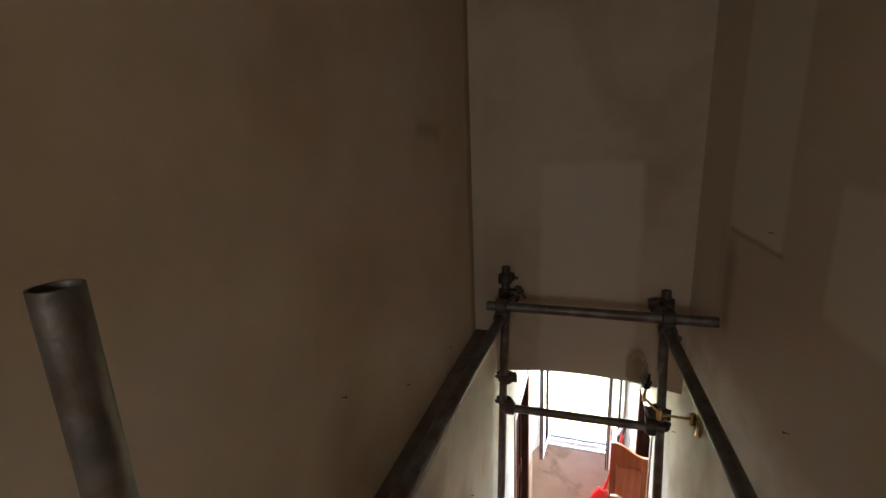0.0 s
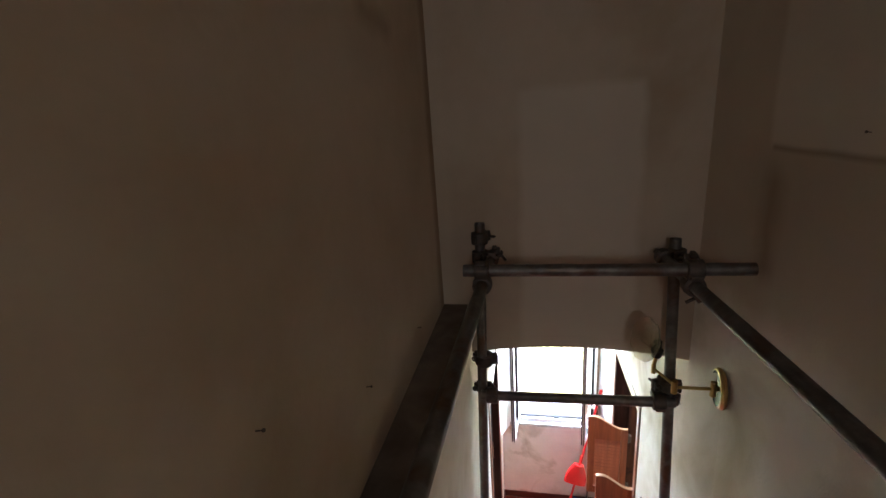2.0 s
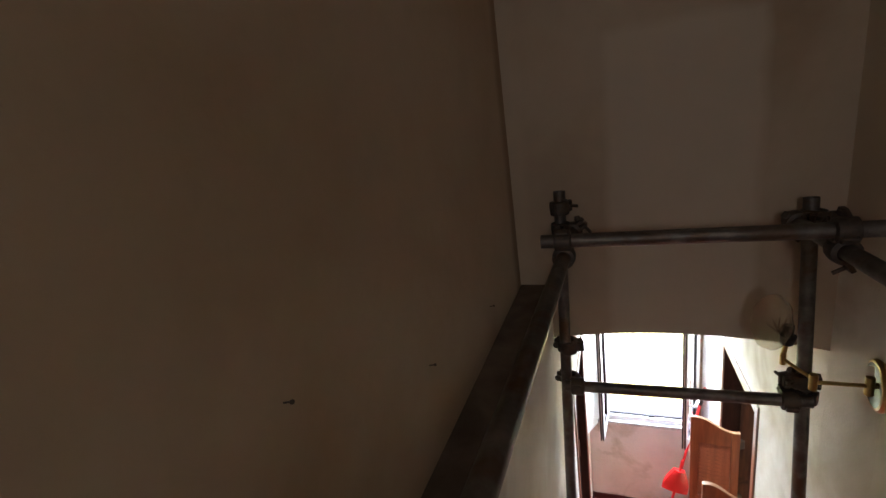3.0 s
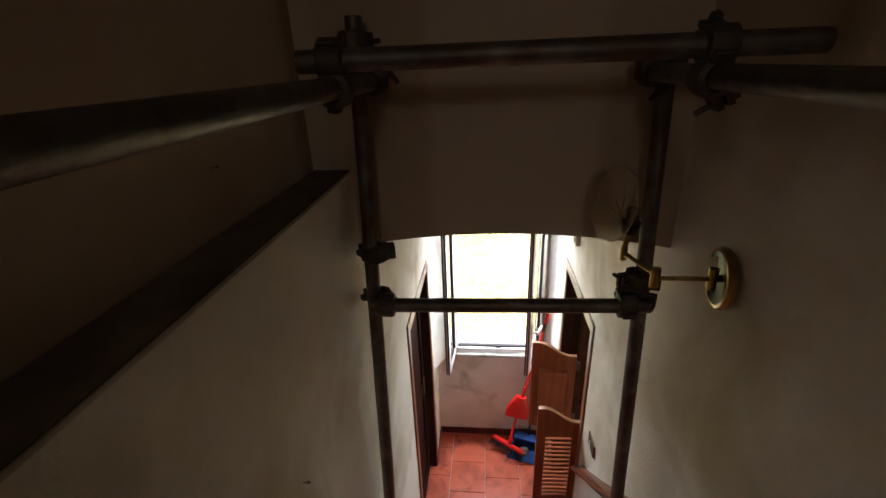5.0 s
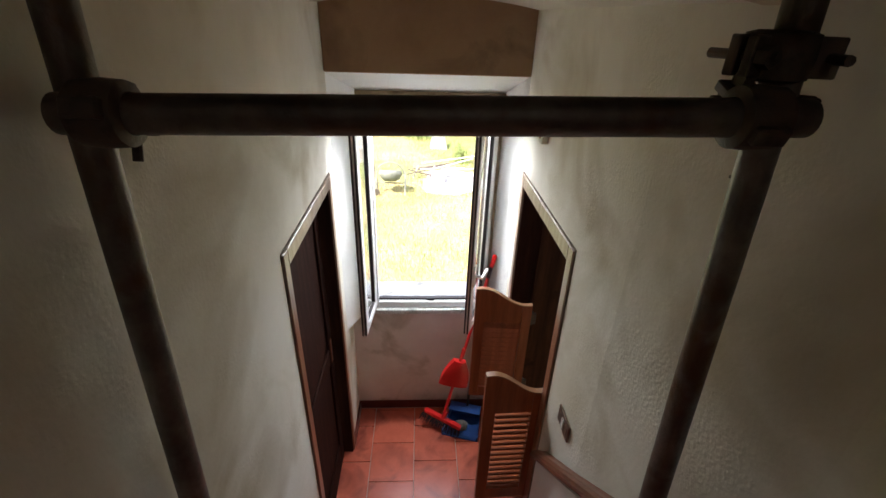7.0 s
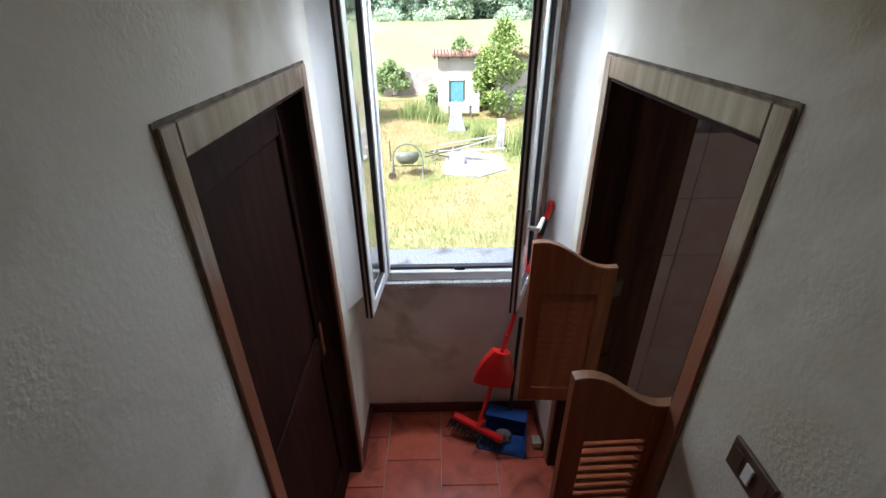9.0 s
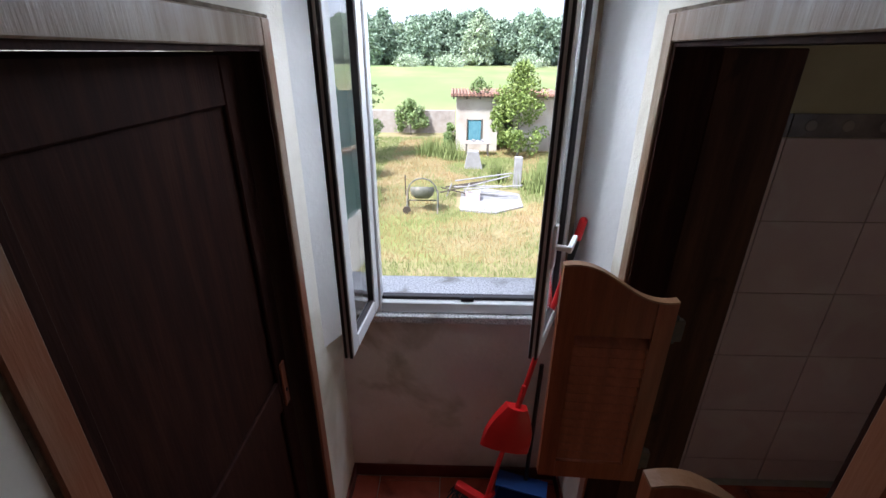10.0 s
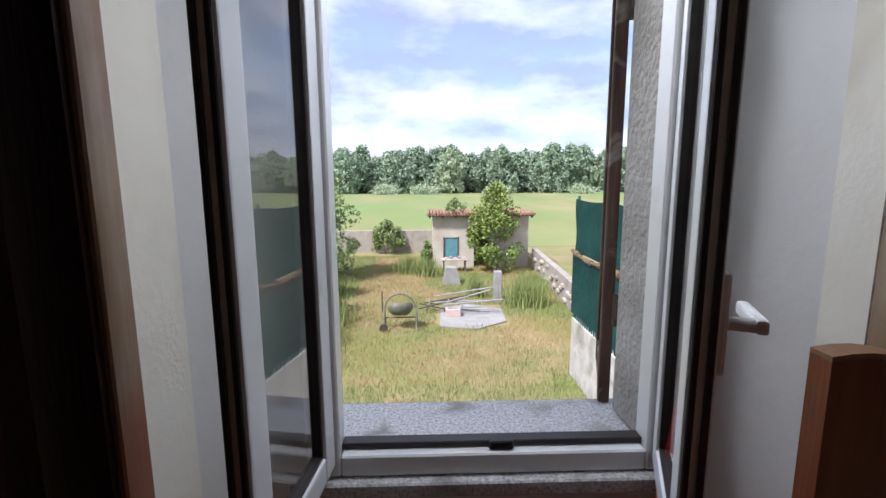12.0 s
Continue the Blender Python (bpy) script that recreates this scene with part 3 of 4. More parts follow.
def sash(hx, hy, angle, side, handle):
    """One casement leaf about its hinge line; side +1 opens from the left jamb. Local x runs from the hinge to the free edge."""
    s = new("sash")
    s.parent = win
    s.location = (hx, hy, 0)
    s.rotation_euler = (0, 0, radians(angle))
    w, z0, z1, b, t = 0.345, WZ0 + 0.032, WZ1 - 0.035, 0.056, 0.019
    ya, yb = (0.0, 2 * t)
    if side < 0:
        ya, yb = (-2 * t, 0.0)
    for nm, a in (("stile", (0, b, ya, yb, z0, z1)), ("stile", (w - b, w, ya, yb, z0, z1)), ("sash_rail", (b + 0.0005, w - b - 0.0005, ya, yb, z0, z0 + b)), ("sash_rail", (b + 0.0005, w - b - 0.0005, ya, yb, z1 - b, z1))):
        bm = B()
        box(bm, *a, 0.005, 2)
        part(nm, bm, M_pvc, s)
    # rebate with dark seal round the closing edge
    for a in ((w + 0.0005, w + 0.012, z0 - 0.005, z1 + 0.005), ):
        for k, mt in ((0.004, M_seal), (0.024, M_seal)):
            bm = B()
            box(bm, a[0], a[0] + 0.006, min(ya, yb) + k, min(ya, yb) + k + 0.010, a[2], a[3], 0.002)
            part("seal", bm, mt, s, "dark brown rubber seal")
    gy = (ya + yb) / 2
    for a in ((b, w - b, z0 + b, z0 + b + 0.008), (b, w - b, z1 - b - 0.008, z1 - b)):
        bm = B()
        box(bm, a[0] + 0.001, a[1] - 0.001, gy - 0.013, gy + 0.013, a[2] + 0.0005, a[3] - 0.0005)
        part("glazing_bead", bm, M_seal, s)
    for xa in (b, w - b - 0.008):
        bm = B()
        box(bm, xa + 0.0005, xa + 0.0075, gy - 0.013, gy + 0.013, z0 + b + 0.009, z1 - b - 0.009)
        part("glazing_bead", bm, M_seal, s)
    bm = B()
    box(bm, b + 0.002, w - b - 0.002, gy - 0.003, gy + 0.003, z0 + b + 0.002, z1 - b - 0.002)
    g = part("pane", bm, M_glass, s, "clear glass pane")
    g.visible_shadow = False
    if handle:
        # lever handle on the room side of the free stile
        yr = ya if side < 0 else yb
        out = -1 if yr == ya else 1
        hz = 1.46
        bm = B()
        a, c = sorted((yr, yr + out * 0.012))
        box(bm, w - 0.046, w - 0.012, a, c, hz - 0.075, hz + 0.075, 0.006, 2)
        h = part("handle_plate", bm, M_pvc, s, "white handle plate")
        bm = B()
        tube(bm, (w - 0.029, yr + out * 0.012, hz), (w - 0.029, yr + out * 0.055, hz), 0.010)
        box(bm, w - 0.135, w - 0.018, *sorted((yr + out * 0.045, yr + out * 0.062)), hz - 0.011, hz + 0.011, 0.006, 2)
        part("lever", bm, M_pvc, h, "white lever")
    return s


sash(0.186, 5.172, -95.5, -1, False)
sash(0.898, 5.172, 180 + 67.0, 1, True)

bm = B()
box(bm, 0.05, 1.02, 5.150, 5.30, 0.970, 1.006, 0.004)
struct("window_sill", bm, M_granite, "speckled grey granite window sill", "window sill")
bm = B()
box(bm, 0.032, 1.028, 5.301, 5.58, 0.935, 0.975, 0.006)
struct("outer_sill", bm, M_granite, "weathered gritty outer stone sill", "window sill")
bm = B()
box(bm, 0.950, 0.977, 5.242, 5.515, 0.976, 2.44, 0.006)
struct("outer_reveal", bm, M_render, "rough grey rendered outer reveal", "window reveal")


# ---- scaffold on the stairs ----
R = 0.0242


def ring(c, axis, parent, top):
    """A coupler collar round a tube, with two clamping flaps, a bolt, its nut and a lug."""
    r0, r1, half = R + 0.001, R + 0.014, 0.030
    m = Matrix.Translation(c) @ axis
    bm = lathe(B(), [(r0, -half), (r1, -half + 0.004), (r1 + 0.002, 0), (r1, half - 0.004), (r0, half), (r0, -half)], 18)
    bm.transform(m)
    collar = part("coupler" if top is None else "collar", bm, M_coupler, top or parent, smooth=True)
    top = top or collar
    for name, bm in (("flap", box(B(), r1 - 0.006, r1 + 0.027, -0.018, -0.004, -half * 0.8, half * 0.8, 0.002)),
                     ("flap", box(B(), r1 - 0.006, r1 + 0.027, 0.004, 0.018, -half * 0.8, half * 0.8, 0.002)),
                     ("bolt", tube(B(), (r1 + 0.013, -0.052, 0), (r1 + 0.013, 0.040, 0), 0.0065, 8)),
                     ("nut", tube(B(), (r1 + 0.013, 0.019, 0), (r1 + 0.013, 0.034, 0), 0.014, 6)),
                     ("lug", box(B(), -r1 - 0.010, -r1 + 0.004, -0.012, 0.012, -half * 0.7, half * 0.7, 0.003))):
        bm.transform(m)
        part(name, bm, M_coupler, top)
    return top


RX = Matrix.Rotation(radians(90), 4, "Y")
RY = Matrix.Rotation(radians(90), 4, "X")
RZ = Matrix.Identity(4)


def turnz(m, deg):
    return m @ Matrix.Rotation(radians(deg), 4, "Z")


scaf = thing("scaffold_frame", "dull galvanised scaffold tubes clamped with rusty couplers over the stairs", "scaffold")


def pipe(a, b):
    bm = B()
    tube(bm, a, b, R, 20, caps=False)
    tube(bm, b, a, R - 0.0035, 20, caps=False)
    d = (Vector(b) - Vector(a)).normalized()
    for p in (Vector(a), Vector(b)):
        o = B()
        lathe(o, [(R - 0.0035, 0), (R, 0)], 20, Matrix.Translation(p) @ d.to_track_quat("Z", "Y").to_matrix().to_4x4())
        me = bpy.data.meshes.new("tmp")
        o.to_mesh(me)
        o.free()
        bm.from_mesh(me)
        bpy.data.meshes.remove(me)
    return part("tube", bm, M_steel, scaf, smooth=True)


def coupler(c1, ax1, c2, ax2):
    top = ring(Vector(c1), ax1, scaf, None)
    if c2:
        ring(Vector(c2), ax2, scaf, top)
        m = (Vector(c1) + Vector(c2)) / 2
        part("swivel", box(B(), m.x - 0.018, m.x + 0.018, m.y - 0.018, m.y + 0.018, m.z - 0.018, m.z + 0.018, 0.004), M_coupler, top)
    return top


PXL, PXR, PY = 0.078, 0.935, 3.195
pipe((PXL - 0.055, PY - 0.12, 0.762), (PXL, PY + 0.03, 3.61))
pipe((PXR + 0.055, PY - 0.12, 0.762), (PXR, PY + 0.03, 3.52))
pipe((PXL - 0.02, PY - 0.055, 2.734), (PXR + 0.03, PY - 0.055, 2.747))
pipe((0.045, 2.87, 3.499), (1.095, 2.87, 3.502))
pipe((0.088, 0.95, 3.463), (0.127, 3.28, 3.440))
pipe((0.957, 0.80, 3.463), (0.885, 3.26, 3.440))
pipe((0.040, 1.033, 2.475), (0.040, 1.033, 4.213))
coupler((PXL, PY, 2.905), turnz(RZ, 20), (PXL + 0.001, PY + 0.02, 2.90), turnz(RZ, 160))
coupler((PXL, PY, 2.732), turnz(RZ, 150), (PXL + 0.035, PY - 0.055, 2.735), turnz(RX, 70))
coupler((PXR, PY, 2.815), turnz(RZ, 200), (PXR, PY - 0.01, 2.815), turnz(RZ, -10))
coupler((PXR, PY, 2.745), turnz(RZ, -30), (PXR - 0.04, PY - 0.055, 2.746), turnz(RX, 110))
coupler((0.119, 2.87, 3.499), turnz(RX, 30), (0.119, 2.87, 3.441), turnz(RY, 80))
coupler((0.896, 2.87, 3.501), turnz(RX, 120), (0.896, 2.87, 3.441), turnz(RY, -60))
coupler((PXL, PY, 3.455), turnz(RZ, -60), (0.125, PY, 3.441), turnz(RY, 40))
coupler((PXL, PY, 3.545), turnz(RZ, 60), None, None)
coupler((PXR, PY, 3.455), turnz(RZ, 240), (0.887, PY, 3.441), turnz(RY, -40))
coupler((0.089, 1.033, 3.462), turnz(RY, 200), (0.040, 1.033, 3.462), turnz(RZ, 200))

# ---- wall lamp ----
lamp = thing("wall_lamp", "swing-arm brass wall lamp with an etched glass fan shade, unlit", "wall lamp", at=(-0.022, 0.060, 0.012))
TW = Matrix.Translation((1.128, 2.965, 2.895)) @ Matrix.Rotation(radians(-90), 4, "Y") @ Matrix.Rotation(radians(-8), 4, "X")
bm = B()
lathe(bm, [(0.0, 0.0), (0.088, 0.0), (0.090, 0.012), (0.084, 0.022), (0.076, 0.024)], 40, TW)
part("base_ring", bm, M_brass, lamp, "round brass rim", True)
bm = B()
lathe(bm, [(0.0755, 0.0235), (0.06, 0.014), (0.0, 0.012)], 40, TW)
part("base_dish", bm, M_black, lamp, "dark mirror-like base dish", True)
bm = B()
tube(bm, (1.09, 2.955, 2.865), (1.09, 2.955, 2.93), 0.013, 16)
part("pivot", bm, M_brass, lamp)
bm = B()
tube(bm, (1.135, 2.96, 2.898), (1.09, 2.955, 2.898), 0.010, 12)
tube(bm, (1.09, 2.955, 2.898), (0.935, 2.945, 2.905), 0.007, 12)
part("arm", bm, M_brass, lamp)
bm = B()
tube(bm, (0.933, 2.945, 2.877), (0.933, 2.945, 2.935), 0.013, 16)
part("elbow", bm, M_brass, lamp)
bm = B()
tube(bm, (0.933, 2.945, 2.915), (0.868, 3.02, 2.945), 0.006, 12)
part("fore_arm", bm, M_brass, lamp)
bm = B()
tube(bm, (0.866, 3.022, 2.925), (0.866, 3.022, 2.965), 0.010, 14)
tube(bm, (0.866, 3.022, 2.965), (0.872, 3.02, 3.01), 0.008, 14)
part("neck", bm, M_brass, lamp)
bm = B()
tube(bm, (0.872, 3.02, 3.01), (0.875, 3.018, 3.045), 0.020, 18, 0.026)
tube(bm, (0.875, 3.018, 3.045), (0.876, 3.018, 3.085), 0.016, 18)
part("lamp_holder", bm, M_black, lamp, "black lamp holder")
# fan shade: a shallow dished ellipse
bm = B()
rings = []
for j in range(9):
    u = j / 8
    row = []
    for i in range(28):
        a = 2 * math.pi * i / 28
        px, pz = 0.085 * u * math.cos(a), 0.135 * u * math.sin(a)
        row.append(bm.verts.new((px, -0.045 * u * u + 0.006 * u * math.sin(8 * a), pz)))
    rings.append(row)
for a, b in zip(rings, rings[1:]):
    for i in range(28):
        bm.faces.new((a[i], a[(i + 1) % 28], b[(i + 1) % 28], b[i]))
bmesh.ops.remove_doubles(bm, verts=bm.verts[:], dist=0.0005)
bmesh.ops.solidify(bm, geom=bm.faces[:], thickness=0.003)
bm.transform(Matrix.Translation((0.850, 3.035, 3.095)) @ Matrix.Rotation(radians(-52), 4, "Z") @ Matrix.Rotation(radians(14), 4, "Y") @ Matrix.Scale(0.85, 4))
shade = part("shade", bm, M_shade, lamp, "etched frosted glass fan shade", True)
for k in range(5):
    bm = B()
    a = radians(40 + k * 26)
    tube(bm, (0.842, 3.008, 3.06), (0.842 + 0.05 * math.cos(a), 2.998, 3.06 + 0.065 * math.sin(a)), 0.0015, 6)
    part("etched_line", bm, M_stain, shade)

# ---- small fittings on the landing ----
sw = thing("light_switch", "bronze-brown wall switch plate with one white rocker", "light switch", at=(RW + 0.002, 3.755, 1.478))
bm = B()
box(bm, -0.009, 0, -0.060, 0.060, -0.040, 0.040, 0.003)
pl = part("switch_plate", bm, M_bronze, sw)
bm = B()
box(bm, -0.014, -0.0092, -0.011, 0.011, -0.022, 0.022, 0.002)
part("rocker", bm, M_rocker, pl, "white rocker")
for dy in (-0.034, 0.034):
    bm = B()
    box(bm, -0.0105, -0.0092, dy - 0.011, dy + 0.011, -0.022, 0.022, 0.0005)
    part("blank_insert", bm, M_bronze, pl)
det = thing("wall_detector", "small white wall detector with a darkened face", "detector", at=(RW, 4.52, 2.405))
bm = B()
box(bm, -0.032, 0, -0.03, 0.03, -0.042, 0.042, 0.007, 2)
bd = part("housing", bm, M_plate, det)
bm = B()
tube(bm, (-0.036, 0, -0.004), (-0.032, 0, -0.004), 0.018, 18)
part("lens", bm, M_casing_red, bd, "brown sensor lens")
hr = thing("handrail", "dark varnished wooden handrail fixed to the stair wall", "handrail")
prof = [(0.970, 0.0), (0.970, 0.018), (0.978, 0.032), (0.995, 0.038), (1.012, 0.034), (1.020, 0.026), (1.055, 0.026), (1.055, -0.02), (0.987, -0.02), (0.979, -0.008)]
bm = B()
slope = 0.88
y_b, z_b, y_t = 3.87, 1.14, 1.30
v0 = [bm.verts.new((x, y_b, z_b + z)) for x, z in prof]
v1 = [bm.verts.new((x + 0.028, 3.2, z_b + (y_b - 3.2) * slope + z)) for x, z in prof]
v2 = [bm.verts.new((x + 0.085, y_t, z_b + (y_b - y_t) * slope + z)) for x, z in prof]
for p, q in ((v0, v1), (v1, v2)):
    for i in range(len(prof)):
        j = (i + 1) % len(prof)
        bm.faces.new((p[i], p[j], q[j], q[i]))
bm.faces.new(v0)
bm.faces.new(v2)
bmesh.ops.recalc_face_normals(bm, faces=bm.faces[:])
part("rail", bm, M_rail, hr)
bm = B()
prism(bm, [(3.86, 0.25), (3.86, z_b - 0.022), (3.3, z_b - 0.022 + 0.56 * slope), (3.3, 0.70)], "x", 1.0, 1.0385)
part("rail_backing", bm, M_white, hr, "white plastered upstand under the rail")
bm = B()
box(bm, 0.975, 1.026, 4.905, 4.965, 0.0, 0.05, 0.006)
tagged(part("door_wedge", bm, M_plate), "small pale wooden wedge on the tiled floor", "wedge")


# nails left in the plaster
for x, y, z, dx in ((1.134, 2.50, 3.984, -1), (1.150, 1.90, 4.10, -1), (1.060, 3.34, 2.60, -1), (1.139, 2.20, 3.42, -1), (-0.135, 2.20, 3.40, 1), (-0.135, 2.75, 3.30, 1), (-0.135, 1.75, 3.62, 1), (0.0, 2.60, 2.55, 1)):
    bm = B()
    tube(bm, (x - dx * 0.006, y, z), (x + dx * 0.014, y, z + 0.004), 0.0014, 8)
    tube(bm, (x + dx * 0.014, y, z + 0.004), (x + dx * 0.017, y, z + 0.0045), 0.0034, 10)
    tagged(part("nail", bm, M_coupler), "small dark nail stuck in the plaster wall", "nail", "nails in the stair walls")

# ---- broom, dustpans ----
broom = thing("broom", "red plastic broom leaning in the corner, bristles dark with dust", "broom")
bm = B()
top, foot = Vector((0.974, 5.12, 1.455)), Vector((0.670, 4.99, 0.13))
dirv = (top - foot).normalized()
tube(bm, foot, top - dirv * 0.16, 0.0115, 14)
part("stick", bm, M_red, broom, smooth=True)
bm = B()
tube(bm, top - dirv * 0.16, top - dirv * 0.075, 0.0135, 14)
part("grip_band", bm, M_black, broom, "black grip band", True)
bm = B()
tube(bm, top - dirv * 0.075, top, 0.0155, 14)
bmesh.ops.create_uvsphere(bm, u_segments=14, v_segments=8, radius=0.0155, matrix=Matrix.Translation(top))
part("end_cap", bm, M_red, broom, "", True)
MH = Matrix.Translation((0.660, 4.98, 0.095)) @ Matrix.Rotation(radians(-24), 4, "Z") @ Matrix.Rotation(radians(14), 4, "Y") @ Matrix.Rotation(radians(-12), 4, "X")
bm = B()
box(bm, -0.155, 0.155, -0.022, 0.022, -0.006, 0.024, 0.010, 2)
bm.transform(MH)
head = part("head", bm, M_red, broom, "", True)
bm = B()
tube(bm, (0, 0, 0.02), (0.012, 0.006, 0.075), 0.019, 12, 0.015)
bm.transform(MH)
part("socket", bm, M_red, head, "", True)
rnd = random.Random(3)
bm = B()
for i in range(34):
    for j in range(4):
        x, y = -0.15 + 0.3 * i / 33, -0.016 + 0.032 * j / 3
        tube(bm, (x, y, -0.004), (x * 1.10 + rnd.uniform(-0.008, 0.008), y * 1.9 + rnd.uniform(-0.008, 0.008) - 0.01, -0.078 + 0.02 * rnd.random()), 0.0028, 5, 0.002)
bm.transform(MH)
part("bristles", bm, M_bristle, broom, "dark dusty bristles")


def pan(name, label, material, m, long_handle):
    d = thing(name, label, "dustpan")
    bm = B()
    out = []
    for u in range(9):
        a = u / 8
        w = 0.045 + 0.062 * math.sin(min(1.0, a * 1.25) * math.pi / 2)
        row = [bm.verts.new((w * s, -0.21 * a, z)) for s, z in ((-1, 0.05 * (1 - a * 0.6)), (-0.93, 0.012), (-0.5, 0.0), (0, -0.003), (0.5, 0.0), (0.93, 0.012), (1, 0.05 * (1 - a * 0.6)))]
        out.append(row)
    for p, q in zip(out, out[1:]):
        for i in range(6):
            bm.faces.new((p[i], p[i + 1], q[i + 1], q[i]))
    bm.faces.new(out[0])
    bmesh.ops.recalc_face_normals(bm, faces=bm.faces[:])
    bmesh.ops.solidify(bm, geom=bm.faces[:], thickness=0.004)
    bm.transform(m)
    part("scoop", bm, material, d, "", True)
    bm = B()
    tube(bm, (0, 0.0, 0.022), (0, 0.10 if not long_handle else 0.72, 0.03), 0.011, 12, 0.009)
    bm.transform(m)
    part("pan_handle", bm, material if not long_handle else M_black, d, "black handle tube" if long_handle else "", True)
    return d


# the red scoop is hooked on the broom stick, its back to the room
mred = Matrix.Translation((0.772, 4.965, 0.68)) @ Matrix.Rotation(radians(13), 4, "Y") @ Matrix.Rotation(radians(82), 4, "X") @ Matrix.Rotation(radians(180), 4, "Y")
pan("dustpan", "red plastic dustpan hooked on the broom stick", M_red, mred, False)
bp = thing("long_dustpan", "blue plastic long-handled dustpan with dust, standing in the corner", "dustpan")
bm = B()
prism(bm, [(-0.14, -0.24), (0.14, -0.24), (0.12, 0.0), (-0.12, 0.0)], "z", 0.0, 0.006)
prism(bm, [(-0.14, -0.24), (-0.132, -0.24), (-0.112, 0.0), (-0.12, 0.0)], "z", 0.006, 0.05)
prism(bm, [(0.132, -0.24), (0.14, -0.24), (0.12, 0.0), (0.112, 0.0)], "z", 0.006, 0.05)
prism(bm, [(-0.12, -0.008), (0.12, -0.008), (0.12, 0.0), (-0.12, 0.0)], "z", 0.006, 0.12)
prism(bm, [(-0.12, -0.09), (0.12, -0.09), (0.12, -0.008), (-0.12, -0.008)], "z", 0.112, 0.12)
bm.transform(Matrix.Translation((0.855, 5.11, 0.002)) @ Matrix.Rotation(radians(-16), 4, "Z"))
part("scoop", bm, M_blue, bp)
bm = B()
tube(bm, (0.865, 5.09, 0.115), (0.895, 5.16, 0.76), 0.010, 12)
part("pan_handle", bm, M_black, bp, "black handle tube", True)
bm = B()
bmesh.ops.create_icosphere(bm, subdivisions=3, radius=0.05)
for v in bm.verts:
    v.co += v.co.normalized() * 0.012 * noise.noise(v.co * 40)
    v.co.z *= 0.4
bm.transform(Matrix.Translation((0.81, 4.98, 0.026)))
part("dust_heap", bm, M_dust, bp, "grey heap of sweepings", True)

# ---- shutter and outside of the house ----
sh = thing("window_shutter", "weathered dark wooden shutter leaf folded open outside the window", "shutter")
MS = Matrix.Translation((0.950, 5.535, -0.02)) @ Matrix.Rotation(radians(-20), 4, "Z")
for nm, a in (("stile", (-0.035, 0.0, 0.0, 0.06, 1.0, 2.46)), ("stile", (-0.035, 0.0, 0.33, 0.39, 1.0, 2.46)), ("shutter_rail", (-0.033, -0.002, 0.061, 0.329, 1.0, 1.09)), ("shutter_rail", (-0.033, -0.002, 0.061, 0.329, 2.37, 2.46)), ("shutter_panel", (-0.024, -0.010, 0.061, 0.329, 1.091, 2.369))):
    bm = B()
    box(bm, *a, 0.004)
    bm.transform(MS)
    part(nm, bm, M_shutter, sh)
for z in (1.28, 2.15):
    bm = B()
    tube(bm, (0.957, 5.535, z - 0.05), (0.957, 5.535, z + 0.05), 0.012, 12)
    box(bm, 0.950, 0.976, 5.517, 5.535, z - 0.03, z + 0.03, 0.003)
    part("hinge", bm, M_coupler, sh, "rusty iron hinge")
bm = B()
box(bm, -4.0, -0.301, 5.2, 5.52, GROUND, 6.0)
box(bm, 1.161, 5.0, 5.505, 5.52, GROUND, 6.0)
box(bm, -0.301, 1.161, 5.2, 5.52, GROUND, -0.11)
box(bm, -0.301, 1.161, 5.53, 5.6, 3.26, 6.0)
struct("house_facade", bm, M_render, "rough rendered outer wall of the house", "facade")


# added wall, never in view, that keeps the sun out of the stairwell
bm = B()
box(bm, -5.0, 5.0, -3.4, -3.1, GROUND, 7.5)
struct("sun_blocker", bm, M_render, "unseen wall added behind the stairwell to block the sun", "wall")


# ---- outdoors: materials ----
M_leaf = mat("shrub_leaf", [(0.13, 0.19, 0.07), (0.19, 0.26, 0.09), (0.27, 0.33, 0.13)], 2.0, 0.6, bump=0, rand=0.25, isl=True)
M_leaf_y = mat("yellow_green_leaf", [(0.11, 0.16, 0.03), (0.17, 0.23, 0.05), (0.25, 0.30, 0.08)], 2.0, 0.6, bump=0, rand=0.25, isl=True)
# leaf colours of the tree line are lightened to hold the distance haze
M_far = mat("hazed_far_leaf", [(0.19, 0.255, 0.18), (0.245, 0.32, 0.22), (0.30, 0.38, 0.265)], 0.25, 0.8, bump=0, rand=0.3, isl=True)
M_far_l = mat("hazed_far_leaf_pale", [(0.28, 0.35, 0.22), (0.35, 0.42, 0.27), (0.41, 0.47, 0.33)], 0.25, 0.8, bump=0, rand=0.25, isl=True)
M_bark = mat("bark", [(0.09, 0.075, 0.06), (0.17, 0.15, 0.125)], 8, 0.9, bump=0.4)
M_dry = mat("dry_grass", [(0.30, 0.20, 0.085), (0.37, 0.26, 0.12), (0.43, 0.32, 0.17)], 1.2, 0.8, bump=0, rand=0.2, isl=True)
M_green = mat("green_grass", [(0.16, 0.20, 0.06), (0.21, 0.25, 0.08), (0.28, 0.30, 0.11)], 1.2, 0.8, bump=0, rand=0.25, isl=True)
M_ground = mat("meadow_ground", [(0.16, 0.17, 0.06), (0.25, 0.21, 0.10), (0.32, 0.24, 0.13)], 0.35, 0.95, bump=0.5, bscale=6, stain=(0.18, 0.20, 0.06), sscale=0.22, slo=0.45, shi=0.6, bdist=0.05)
